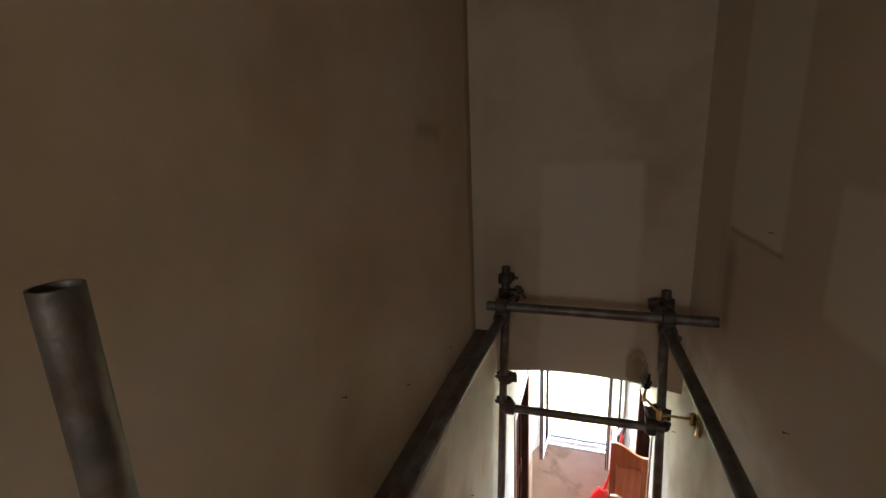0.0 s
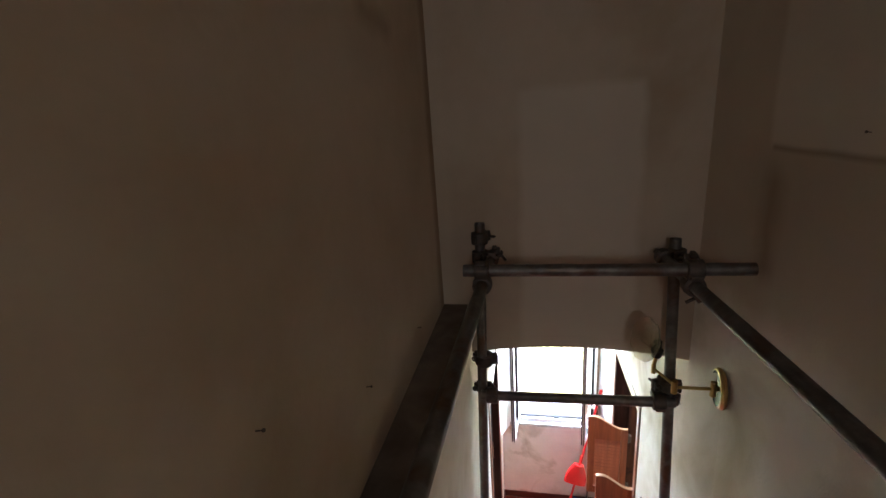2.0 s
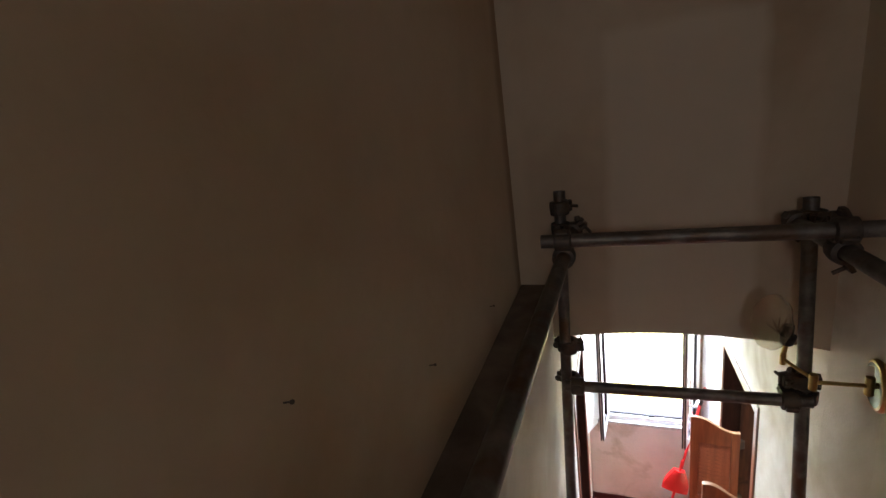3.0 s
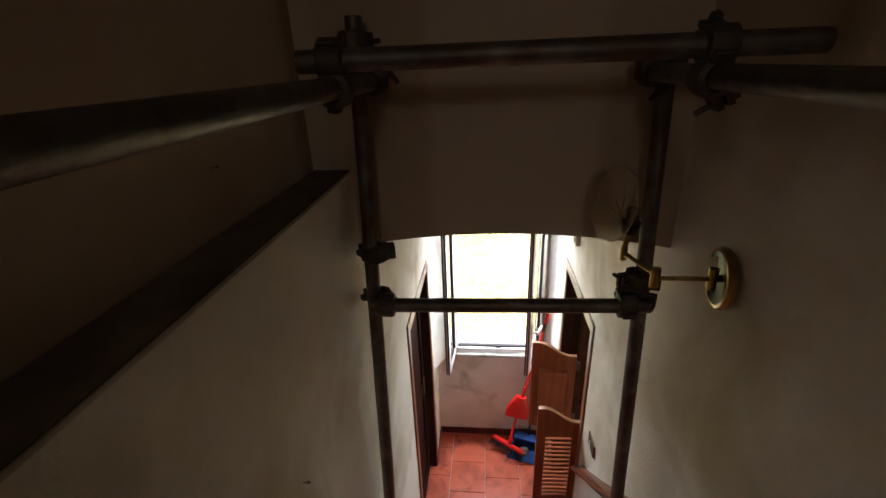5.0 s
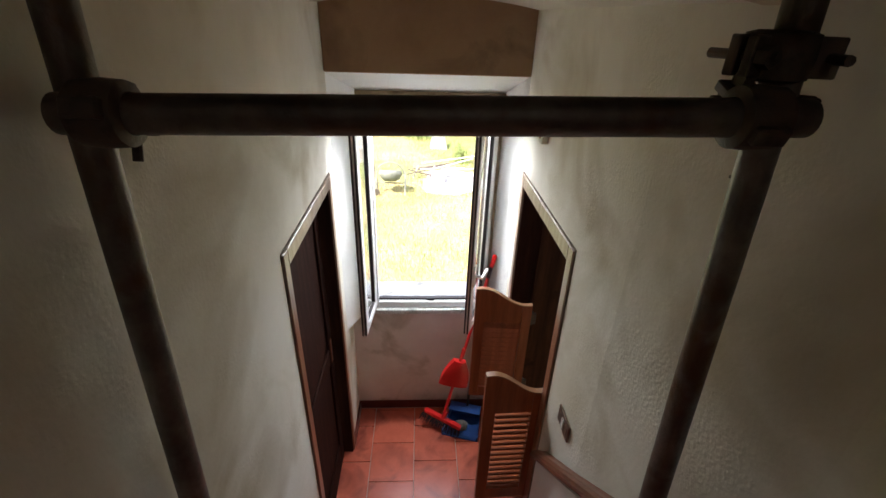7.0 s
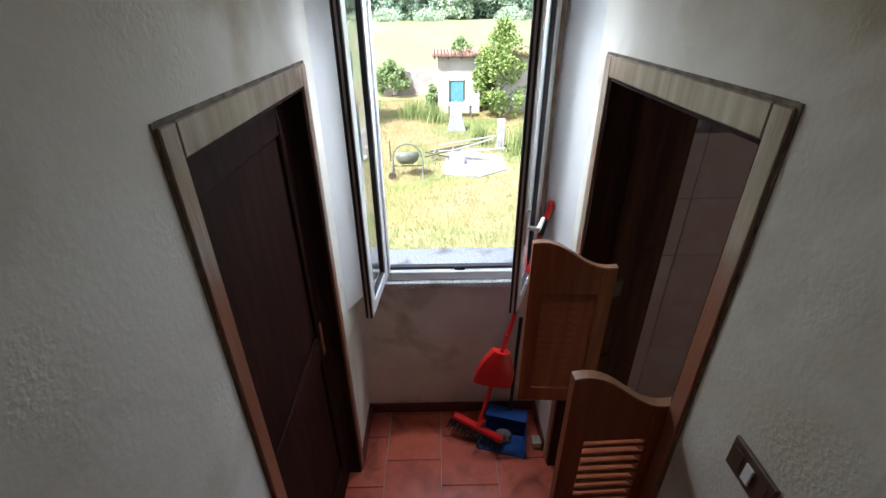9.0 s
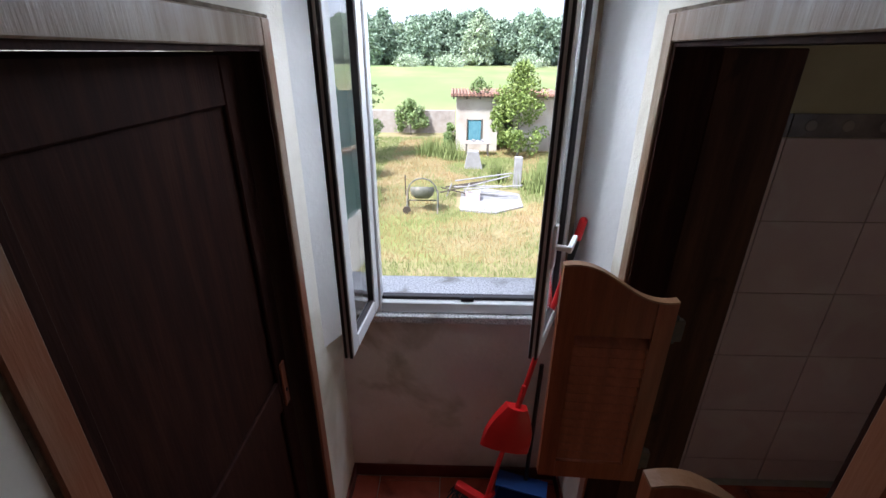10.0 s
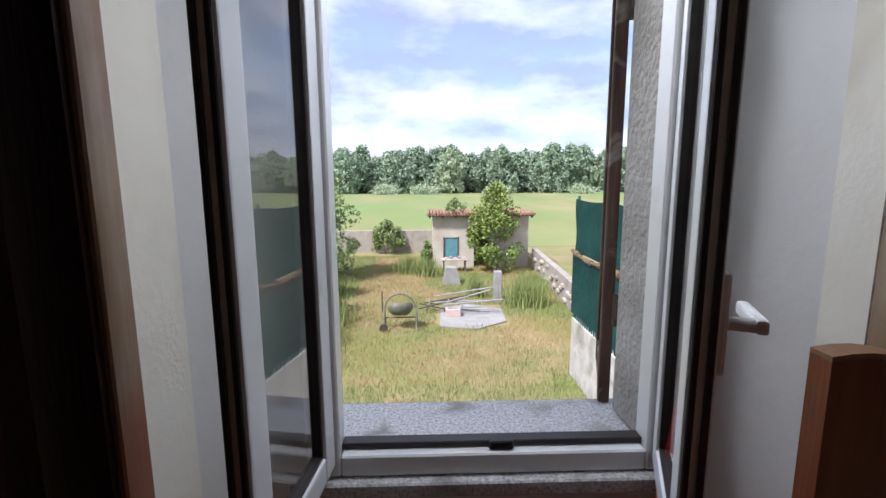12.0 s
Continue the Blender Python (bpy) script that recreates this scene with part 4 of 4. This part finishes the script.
M_field = mat("grain_field", [(0.15, 0.19, 0.06), (0.21, 0.22, 0.085), (0.28, 0.25, 0.12)], 0.03, 0.95, bump=0.3, bscale=2, stretch=(2.5, 0.6, 1), stain=(0.16, 0.23, 0.07), sscale=0.02, slo=0.45, shi=0.62, bdist=0.05)
M_hutwall = mat("faded_render", [(0.44, 0.39, 0.33), (0.53, 0.48, 0.41), (0.58, 0.53, 0.46)], 0.8, 0.9, bump=0.3, bscale=12, stain=(0.36, 0.27, 0.21), sscale=0.5, slo=0.52, shi=0.75)
M_roof = mat("clay_rooftile", [(0.20, 0.10, 0.07), (0.29, 0.16, 0.11), (0.34, 0.21, 0.15)], 3, 0.85, bump=0.3, rand=0.25, isl=True)
M_bluedoor = mat("faded_blue_paint", [(0.09, 0.23, 0.28), (0.14, 0.31, 0.36)], 4, 0.6, bump=0.2)
M_net = mat("green_shade_net", [(0.008, 0.055, 0.05), (0.014, 0.085, 0.075), (0.025, 0.11, 0.10)], 1.2, 0.7, bump=0.5, bscale=8, bdist=0.03)
M_netpole = mat("green_post", [(0.01, 0.09, 0.06), (0.015, 0.12, 0.08)], 3, 0.5, bump=0.1)
M_stone = mat("rubble_stone", [(0.28, 0.24, 0.21), (0.36, 0.31, 0.27), (0.42, 0.38, 0.34)], 2, 0.9, bump=0.5, bscale=14, rand=0.25)
M_mixer = mat("weathered_mixer_paint", [(0.09, 0.09, 0.07), (0.13, 0.13, 0.10), (0.17, 0.165, 0.14)], 4, 0.6, bump=0.2, stain=(0.26, 0.20, 0.15), sscale=4)
M_pale = mat("pale_concrete", [(0.25, 0.24, 0.23), (0.34, 0.33, 0.32)], 3, 0.85, bump=0.3, bscale=20)
M_pinkboard = mat("pink_board", [(0.50, 0.36, 0.34), (0.56, 0.42, 0.39)], 3, 0.8, bump=0.1)

# ---- outdoors: ground ----
bm = B()
box(bm, -400, 400, 5.0, 38, GROUND - 0.5, GROUND)
box(bm, -600, 600, -300, 5.0, GROUND - 0.5, GROUND)
struct("ground", bm, M_ground, "dry meadow ground with tan and green grass", "ground")
bm = B()
box(bm, -1200, 1200, 38, 2400, GROUND - 0.5, GROUND + 0.02)
struct("field", bm, M_field, "wide pale green grain field", "field")
rng = np.random.default_rng(7)


def patchy(x, y):
    return noise.noise(Vector((x * 0.22, y * 0.30, 3.0))) + 0.5 * noise.noise(Vector((x * 0.7, y * 0.8, 9.0)))


def blades(name, pts, hmin, hmax, wid, material, label, lean=0.35):
    pts = np.asarray(pts)
    n = len(pts)
    a = rng.uniform(0, 2 * np.pi, n)
    h = rng.uniform(hmin, hmax, n)
    w = wid * rng.uniform(0.6, 1.3, n)
    l = rng.uniform(0, lean, n) * h
    b = rng.uniform(0, 2 * np.pi, n)
    v = np.zeros((n, 3, 3))
    v[:, 0] = pts
    v[:, 1] = pts
    v[:, 2] = pts
    v[:, 0, 0] -= w * np.cos(a)
    v[:, 0, 1] -= w * np.sin(a)
    v[:, 1, 0] += w * np.cos(a)
    v[:, 1, 1] += w * np.sin(a)
    v[:, 2, 0] += l * np.cos(b)
    v[:, 2, 1] += l * np.sin(b)
    v[:, 2, 2] += h
    me = bpy.data.meshes.new(name)
    me.from_pydata(v.reshape(-1, 3).tolist(), [], np.arange(3 * n).reshape(-1, 3).tolist())
    me.materials.append(material)
    return tagged(new(name, me), label, "grass", kind="stuff")


dry, green = [], []
while True:
    x, y = rng.uniform(-6, 7), rng.uniform(9, 34)
    if 0.6 < x < 3.2 and 19.0 < y < 21.6:
        continue
    q = patchy(x, y) + (0.42 if y < 14.5 else 0.0) + (0.3 if 18.2 < y < 22 else 0) + (0.5 if x < -3 else 0)
    (green if q + rng.normal() * 0.13 > 0.20 else dry).append((x, y, GROUND - 0.01))
    if len(dry) + len(green) > 150000:
        break
blades("dry_grass", dry, 0.05, 0.19, 0.007, M_dry, "dry tan meadow grass")
blades("green_grass", green, 0.05, 0.22, 0.008, M_green, "green meadow grass")
tall = []
for cx, cy, r, n in ((-3.4, 15.8, 0.9, 900), (-3.6, 17.6, 0.9, 900), (-3.3, 19.4, 0.8, 800), (4.4, 21.8, 0.75, 900), (4.9, 23.5, 0.6, 600), (2.4, 23.0, 0.35, 250), (-3.9, 20.5, 0.8, 700), (-4.4, 23.5, 0.8, 700), (0.3, 27.5, 0.6, 400), (-0.8, 28.5, 0.7, 500)):
    for k in range(n):
        tall.append((rng.normal(cx, r * 0.5), rng.normal(cy, r * 0.5), GROUND - 0.01))
blades("tall_weeds", tall, 0.5, 1.25, 0.022, M_green, "tall light green weeds", 0.5)


# ---- outdoors: trees and shrubs ----
def leaf_mesh(name, clumps, per, size, material):
    """Many small leaves round clump centres (x, y, z, radius)."""
    vs = []
    for cx, cy, cz, r in clumps:
        d = rng.normal(size=(per, 3))
        d /= np.linalg.norm(d, axis=1)[:, None]
        c = np.array((cx, cy, cz)) + d * (r * rng.uniform(0.45, 1.08, per) ** 0.7)[:, None]
        u = rng.normal(size=(per, 3))
        u /= np.linalg.norm(u, axis=1)[:, None]
        w = np.cross(u, rng.normal(size=(per, 3)))
        w /= np.linalg.norm(w, axis=1)[:, None]
        s = size * rng.uniform(0.6, 1.4, per)[:, None]
        vs.append(np.stack([c - u * s, c + w * s * 0.55, c + u * s, c - w * s * 0.55], 1))
    v = np.concatenate(vs).reshape(-1, 3)
    me = bpy.data.meshes.new(name)
    me.from_pydata(v.tolist(), [], np.arange(len(v)).reshape(-1, 4).tolist())
    me.materials.append(material)
    return me


def tree(name, label, height, width, base, n, per, size, material, group="", at=(0, 0, 0), limbs=6):
    """Tapered trunk, limbs and a ragged crown of leaf clumps between base and height."""
    t = thing(name, label, "tree", group, at)
    bm = B()
    r0 = 0.018 * height
    pts = [Vector((0, 0, -0.05))]
    for k in range(1, 6):
        pts.append(Vector((rng.normal() * 0.012 * height, rng.normal() * 0.012 * height, height * 0.86 * k / 5)))
    for k in range(5):
        tube(bm, pts[k], pts[k + 1], r0 * (1 - k / 5.5), 8, r0 * (1 - (k + 1) / 5.5))
    for k in range(limbs):
        z = base + (height * 0.75 - base) * (k + 0.3) / limbs
        a = rng.uniform(0, 6.28)
        p = pts[0].lerp(pts[-1], z / (height * 0.86))
        tube(bm, p, p + Vector((math.cos(a), math.sin(a), 0.9)) * width * 0.28, r0 * 0.35, 6, r0 * 0.08)
    part("trunk", bm, M_bark, t)
    cl = []
    for k in range(n):
        u = rng.uniform(0, 1)
        prof = math.sin(math.pi * min(1, 0.18 + 0.82 * u) ** 0.9) ** 0.7
        a = rng.uniform(0, 6.28)
        rr = width / 2 * prof * math.sqrt(rng.uniform(0.05, 1))
        cl.append((rr * math.cos(a), rr * math.sin(a), base + (height - base) * (0.04 + 0.92 * u), width * rng.uniform(0.09, 0.19)))
    crown = new("crown", leaf_mesh("crown", cl, per, size, material))
    crown.parent = t
    return t


G = GROUND
tree("laurel_tree", "bushy light green tree growing against the hut front", 4.9, 2.9, 0.2, 70, 90, 0.085, M_leaf_y, at=(4.0, 28.4, G))
tree("garden_tree", "dark green tree at the garden edge", 6.2, 3.8, 0.3, 80, 90, 0.10, M_leaf, at=(-5.4, 27.0, G))
tree("round_bush", "round green bush on the stone wall", 2.3, 2.3, 0.3, 40, 70, 0.09, M_leaf, at=(-2.6, 35.2, G))
for x, y, h, w, m in ((-4.1, 20.5, 2.0, 2.2, M_leaf_y), (-4.6, 23.0, 2.9, 2.5, M_leaf_y), (-4.0, 17.6, 1.3, 1.8, M_leaf), (0.2, 30.4, 1.5, 0.9, M_leaf)):
    tree("shrub", "ragged light green shrub along the garden edge", h, w, 0.1, 36, 70, 0.075, m, "garden shrubs", (x, y, G), 4)
protos = []
for k in range(6):
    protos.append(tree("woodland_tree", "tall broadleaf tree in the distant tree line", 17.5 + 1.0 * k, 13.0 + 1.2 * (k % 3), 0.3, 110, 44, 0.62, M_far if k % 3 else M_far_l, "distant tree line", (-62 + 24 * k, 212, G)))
for k in range(84):
    row = k % 3
    copy_thing(protos[int(rng.integers(6))], Matrix.Translation((-150 + 300 * k / 83 + rng.normal() * 1.5, 222 + 10 * row + rng.normal() * 3, G)) @ Matrix.Rotation(rng.uniform(0, 6.28), 4, "Z"))
for k in range(5):
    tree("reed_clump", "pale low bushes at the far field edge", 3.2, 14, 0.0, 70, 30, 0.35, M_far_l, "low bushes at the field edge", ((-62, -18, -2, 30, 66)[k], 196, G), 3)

# ---- outdoors: hut ----
HX0, HX1, HY0, HY1, HT = 0.55, 6.15, 29.7, 33.2, -0.25
hut = thing("garden_hut", "small faded rendered hut with clay tile roof and blue shutter door", "hut")


def wall_piece(a, name="wall"):
    bm = B()
    box(bm, *a)
    return part(name, bm, M_hutwall, hut)


wall_piece((HX0, 1.22, HY0, HY0 + 0.25, G, HT))
wall_piece((1.22, 2.02, HY0, HY0 + 0.25, G, -2.72))
wall_piece((1.22, 2.02, HY0, HY0 + 0.25, -1.5, HT))
wall_piece((2.02, 2.95, HY0, HY0 + 0.25, G, HT))
wall_piece((2.95, 3.85, HY0, HY0 + 0.25, -1.55, HT))
wall_piece((3.85, 4.9, HY0, HY0 + 0.25, G, HT))
wall_piece((4.9, 5.3, HY0, HY0 + 0.25, G, -0.92))
wall_piece((4.9, 5.3, HY0, HY0 + 0.25, -0.50, HT))
wall_piece((5.3, HX1, HY0, HY0 + 0.25, G, HT))
wall_piece((HX0, HX0 + 0.25, HY0 + 0.25, HY1, G, HT))
wall_piece((HX1 - 0.25, HX1, HY0 + 0.25, HY1, G, HT))
wall_piece((HX0 + 0.25, HX1 - 0.25, HY1 - 0.25, HY1, G, HT))
bm = B()
box(bm, 1.24, 2.0, HY0 + 0.06, HY0 + 0.10, -2.70, -1.52, 0.004)
dr = part("shutter_door", bm, M_bluedoor, hut, "faded blue boarded shutter")
for k in range(5):
    bm = B()
    box(bm, 1.25 + 0.15 * k, 1.25 + 0.15 * k + 0.14, HY0 + 0.045, HY0 + 0.0595, -2.69, -1.53, 0.006)
    part("board", bm, M_bluedoor, dr)
for a in ((1.16, 1.22, -2.76, -1.46), (2.02, 2.08, -2.76, -1.46)):
    bm = B()
    box(bm, a[0], a[1], HY0 - 0.03, HY0 - 0.002, a[2], a[3], 0.005)
    part("door_trim", bm, M_bark, hut)
bm = B()
box(bm, HX0 - 0.3, HX1 + 0.25, HY0 - 0.35, HY1 + 0.2, HT + 0.001, HT + 0.09)
roof = part("roof", bm, M_bark, hut, "dark timber roof deck")
for k in range(9):
    bm = B()
    xx = HX0 - 0.2 + k * (HX1 - HX0 + 0.3) / 8
    box(bm, xx, xx + 0.09, HY0 - 0.33, HY0 - 0.002, HT - 0.10, HT - 0.001)
    part("rafter_end", bm, M_bark, roof)
bm = B()
xx = HX0 - 0.34
while xx < HX1 + 0.26:
    for j in range(8):
        y0 = HY0 - 0.45 + j * 0.50
        tube(bm, (xx + 0.09, y0, HT + 0.125 + 0.012 * (j % 2)), (xx + 0.09, y0 + 0.52, HT + 0.15 + 0.012 * (j % 2)), 0.085, 8, 0.075)
    xx += 0.19
part("roof_tile", bm, M_roof, roof, "curved clay roof tiles")["kind"] = "stuff"
tree("roof_weed", "green weed growing on the hut roof", 0.7, 1.3, 0.02, 16, 50, 0.06, M_leaf, at=(1.9, 30.0, HT + 0.21), limbs=3)

# ---- outdoors: walls and fence ----
sw_ = B()
box(sw_, -7, 0.5, 36.0, 36.4, G, -1.75)
prism(sw_, [(5.5, 16.0), (6.35, 29.6), (6.65, 29.6), (5.8, 16.0)], "z", G, -2.15)
tagged(part("garden_wall", sw_, M_stone), "low rubble stone wall round the garden", "stone wall", kind="structure")
for k in range(34):
    bm = B()
    u = k / 33
    x, y = 5.44 + 0.85 * u, 16.2 + 13.2 * u
    zz = G + 0.2 + 0.75 * rng.random()
    bmesh.ops.create_icosphere(bm, subdivisions=1, radius=1)
    for v in bm.verts:
        v.co = Vector((v.co.x * 0.10, v.co.y * rng.uniform(0.16, 0.26), v.co.z * rng.uniform(0.09, 0.16)))
    bm.transform(Matrix.Translation((x + 0.04, y, zz)))
    part("stone", bm, M_stone, bpy.data.objects["garden_wall"])
bm = B()
box(bm, 4.0, 4.18, 5.6, 15.05, G, -1.76, 0.01)
tagged(part("boundary_wall", bm, M_concrete), "plain pale concrete boundary wall under the fence", "wall", kind="structure")
fen = thing("netting_fence", "green shade netting sagging on green posts above a concrete wall", "fence")
for y in (15.02, 13.2, 11.2, 9.2, 7.2):
    bm = B()
    tube(bm, (4.07, y, -1.762), (4.07, y, 1.32), 0.032, 10)
    part("post", bm, M_netpole, fen, smooth=True)
bm = B()
tube(bm, (4.07, 15.0, 0.45), (4.07, 13.9, -1.74), 0.028, 10)
part("brace", bm, M_netpole, fen)


def netting(z0, z1, off, sag):
    bm = B()
    ny, nz = 60, 12
    g = []
    for i in range(ny + 1):
        row = []
        for j in range(nz + 1):
            y = 15.02 - 8.6 * i / ny
            u = j / nz
            z = z0 + (z1 - z0) * u - sag * abs(math.sin(i * math.pi / 14)) * u
            row.append(bm.verts.new((4.02 - off + 0.04 * noise.noise(Vector((y * 0.9, z * 1.5, off))), y, z)))
        g.append(row)
    for i in range(ny):
        for j in range(nz):
            bm.faces.new((g[i][j], g[i + 1][j], g[i + 1][j + 1], g[i][j + 1]))
    bmesh.ops.solidify(bm, geom=bm.faces[:], thickness=0.006)
    part("netting", bm, M_net, fen, "dark green netting", True)


netting(-1.60, 0.02, 0.05, 0.12)
netting(-0.05, 1.26, 0.0, 0.05)
bm = B()
for i in range(40):
    y = 15.0 - 8.5 * i / 40
    tube(bm, (3.95, y, -0.02 - 0.10 * abs(math.sin(i * 0.3))), (3.95, y - 0.2125, -0.02 - 0.10 * abs(math.sin((i + 1) * 0.3))), 0.05 + 0.02 * math.sin(i * 1.7), 8)
part("rolled_hem", bm, M_stain, fen, "bunched grey netting hem", True)
for i in range(60):
    bm = B()
    box(bm, 4.03, 4.045, 6.6 + i * 0.14, 6.64 + i * 0.14, -1.758, -1.52)
    part("picket", bm, M_netpole, fen)

# ---- outdoors: things in the meadow ----
mx = thing("cement_mixer", "weathered grey-green cement mixer standing in the grass", "cement mixer", at=(-0.75, 18.9, G))
bm = B()
lathe(bm, [(0.0, -0.27), (0.22, -0.26), (0.37, -0.15), (0.44, 0.0), (0.44, 0.09), (0.40, 0.16), (0.38, 0.16), (0.41, 0.08), (0.36, -0.13), (0.0, -0.24)], 28, Matrix.Translation((0.1, 0, 0.74)) @ Matrix.Rotation(radians(-16), 4, "X"))
part("drum", bm, M_mixer, mx, "", True)
bm = B()
for i in range(14):
    a, b2 = math.pi * i / 14, math.pi * (i + 1) / 14
    tube(bm, (0.1 + 0.52 * math.cos(a), -0.02, 0.72 + 0.50 * math.sin(a)), (0.1 + 0.52 * math.cos(b2), -0.02, 0.72 + 0.50 * math.sin(b2)), 0.028, 8)
part("yoke", bm, M_mixer, mx, "", True)
for x in (-0.44, 0.66):
    for dy in (-0.35, 0.35):
        bm = B()
        tube(bm, (x, dy, 0.0), (x, 0, 0.78), 0.03, 8)
        part("leg", bm, M_mixer, mx)
bm = B()
tube(bm, (-0.44, 0, 0.4), (0.66, 0, 0.4), 0.025, 8)
part("cross_bar", bm, M_mixer, mx)
bm = B()
tube(bm, (-0.50, -0.05, 0.6), (-0.50, -0.05, 1.35), 0.02, 8)
part("tipping_lever", bm, M_coupler, mx, "rusty tipping lever")
bm = B()
tube(bm, (-0.44, -0.40, 0.14), (-0.44, -0.32, 0.14), 0.14, 18)
part("wheel", bm, M_coupler, mx, "small dark wheel")
bm = B()
prism(bm, [(0.7, 18.9), (2.0, 18.6), (3.1, 19.4), (3.15, 21.0), (1.9, 21.7), (0.8, 21.2)], "z", G - 0.05, G + 0.06)
tagged(part("concrete_slab", bm, M_pale), "broken pale concrete slab lying in the grass", "slab")
fr = thing("metal_frame", "heap of rusty metal frame bars lying in the meadow", "scrap frame", at=(0.9, 20.6, G + 0.05))
for k in range(11):
    bm = B()
    a = Vector((rng.uniform(-1.0, 0.2), rng.uniform(-0.6, 0.5), rng.uniform(0.05, 0.65)))
    b2 = a + Vector((rng.uniform(1.2, 2.3), rng.uniform(-0.6, 0.6), rng.uniform(-0.3, 0.4)))
    b2.z = max(b2.z, 0.03)
    tube(bm, a, b2, 0.028, 6)
    part("bar", bm, M_coupler if k % 3 == 0 else M_pale, fr)
for x in (-0.7, 0.0, 0.6):
    bm = B()
    tube(bm, (x, 0, -0.02), (x + 0.2, 0.1, 0.5), 0.03, 6)
    part("leg", bm, M_pale, fr)
bm = B()
box(bm, 0.95, 1.5, 19.95, 20.35, G + 0.061, G + 0.33, 0.01)
tagged(part("pink_board", bm, M_pinkboard), "faded pink board propped by the metal frame", "board")
bm = B()
prism(bm, [(1.0, G - 0.02), (1.9, G - 0.02), (1.68, G + 0.85), (1.16, G + 0.85)], "y", 25.3, 25.9)
tagged(part("concrete_block", bm, M_pale), "tapered grey concrete block standing in grass", "concrete block")
bm = B()
box(bm, 3.04, 3.36, 22.0, 22.3, G - 0.02, G + 1.32, 0.02)
tagged(part("white_pillar", bm, M_pale), "short white concrete pillar standing in the grass", "pillar")
tb = thing("work_table", "rough wooden table with clutter before the hut", "table", at=(1.75, 28.6, G))
for x, y in ((-0.6, -0.25), (0.6, -0.25), (-0.6, 0.25), (0.6, 0.25)):
    bm = B()
    box(bm, x - 0.04, x + 0.04, y - 0.04, y + 0.04, -0.02, 0.68)
    part("leg", bm, M_bark, tb)
bm = B()
box(bm, -0.75, 0.75, -0.35, 0.35, 0.681, 0.74, 0.01)
part("tabletop", bm, M_stone, tb)
for k in range(5):
    bm = B()
    x = -0.55 + 0.25 * k
    box(bm, x, x + 0.17, -0.12, 0.1, 0, 0.08 + 0.06 * (k % 2), 0.01)
    ob = tagged(part("clutter_box", bm, M_pale if k % 2 else M_pinkboard), "small pale boxes heaped on the work table", "box", "clutter on the work table")
    ob.location = (1.75, 28.6, G + 0.741)

# ---- floor tiles of the landing, last ----
T, GAP = 0.311, 0.004


def tile(x0, x1, y0, y1, parent):
    if x1 - x0 < 0.02 or y1 - y0 < 0.02:
        return
    bm = B()
    box(bm, x0, x1, y0, y1, -0.010, 0.0, 0.0016)
    part("floor_tile", bm, M_tile, parent)


for c in range(-2, 9):
    x0 = 0.134 + (c - 1) * T + GAP / 2
    off = 0.0 if c % 2 else T / 2
    for r in range(-1, 6):
        y0 = 3.75 + 0.17 + r * T + off
        xa, xb = max(x0, -0.12), min(x0 + T - GAP, 2.45)
        ya, yb = max(y0, STEP_Y + 0.002), min(y0 + T - GAP, 5.187)
        tile(xa, xb, ya, yb, floor)
for c in range(4):
    for r in range(6):
        bm = B()
        x0 = 1.29 + 0.40 * c
        z1 = 1.745 - 0.32 * r
        box(bm, max(x0, 1.28), min(x0 + 0.397, 2.49), 5.222, 5.2299, max(z1 - 0.317, 0.002), z1, 0.001)
        part("wall_tile", bm, M_wtile, bath_wall)
    bm = B()
    box(bm, x0, min(x0 + 0.397, 2.49), 5.221, 5.2299, 1.748, 1.83, 0.001)
    bt = part("border_tile", bm, M_border, bath_wall)
    for k in range(3):
        bm = B()
        cx = x0 + 0.07 + 0.13 * k
        if cx > 2.42:
            continue
        lathe(bm, [(0.0, 0.002), (0.020, 0.002), (0.022, 0.0)], 10, Matrix.Translation((cx, 5.2205, 1.789)) @ Matrix.Rotation(radians(90), 4, "X"))
        part("motif", bm, M_motif, bt)
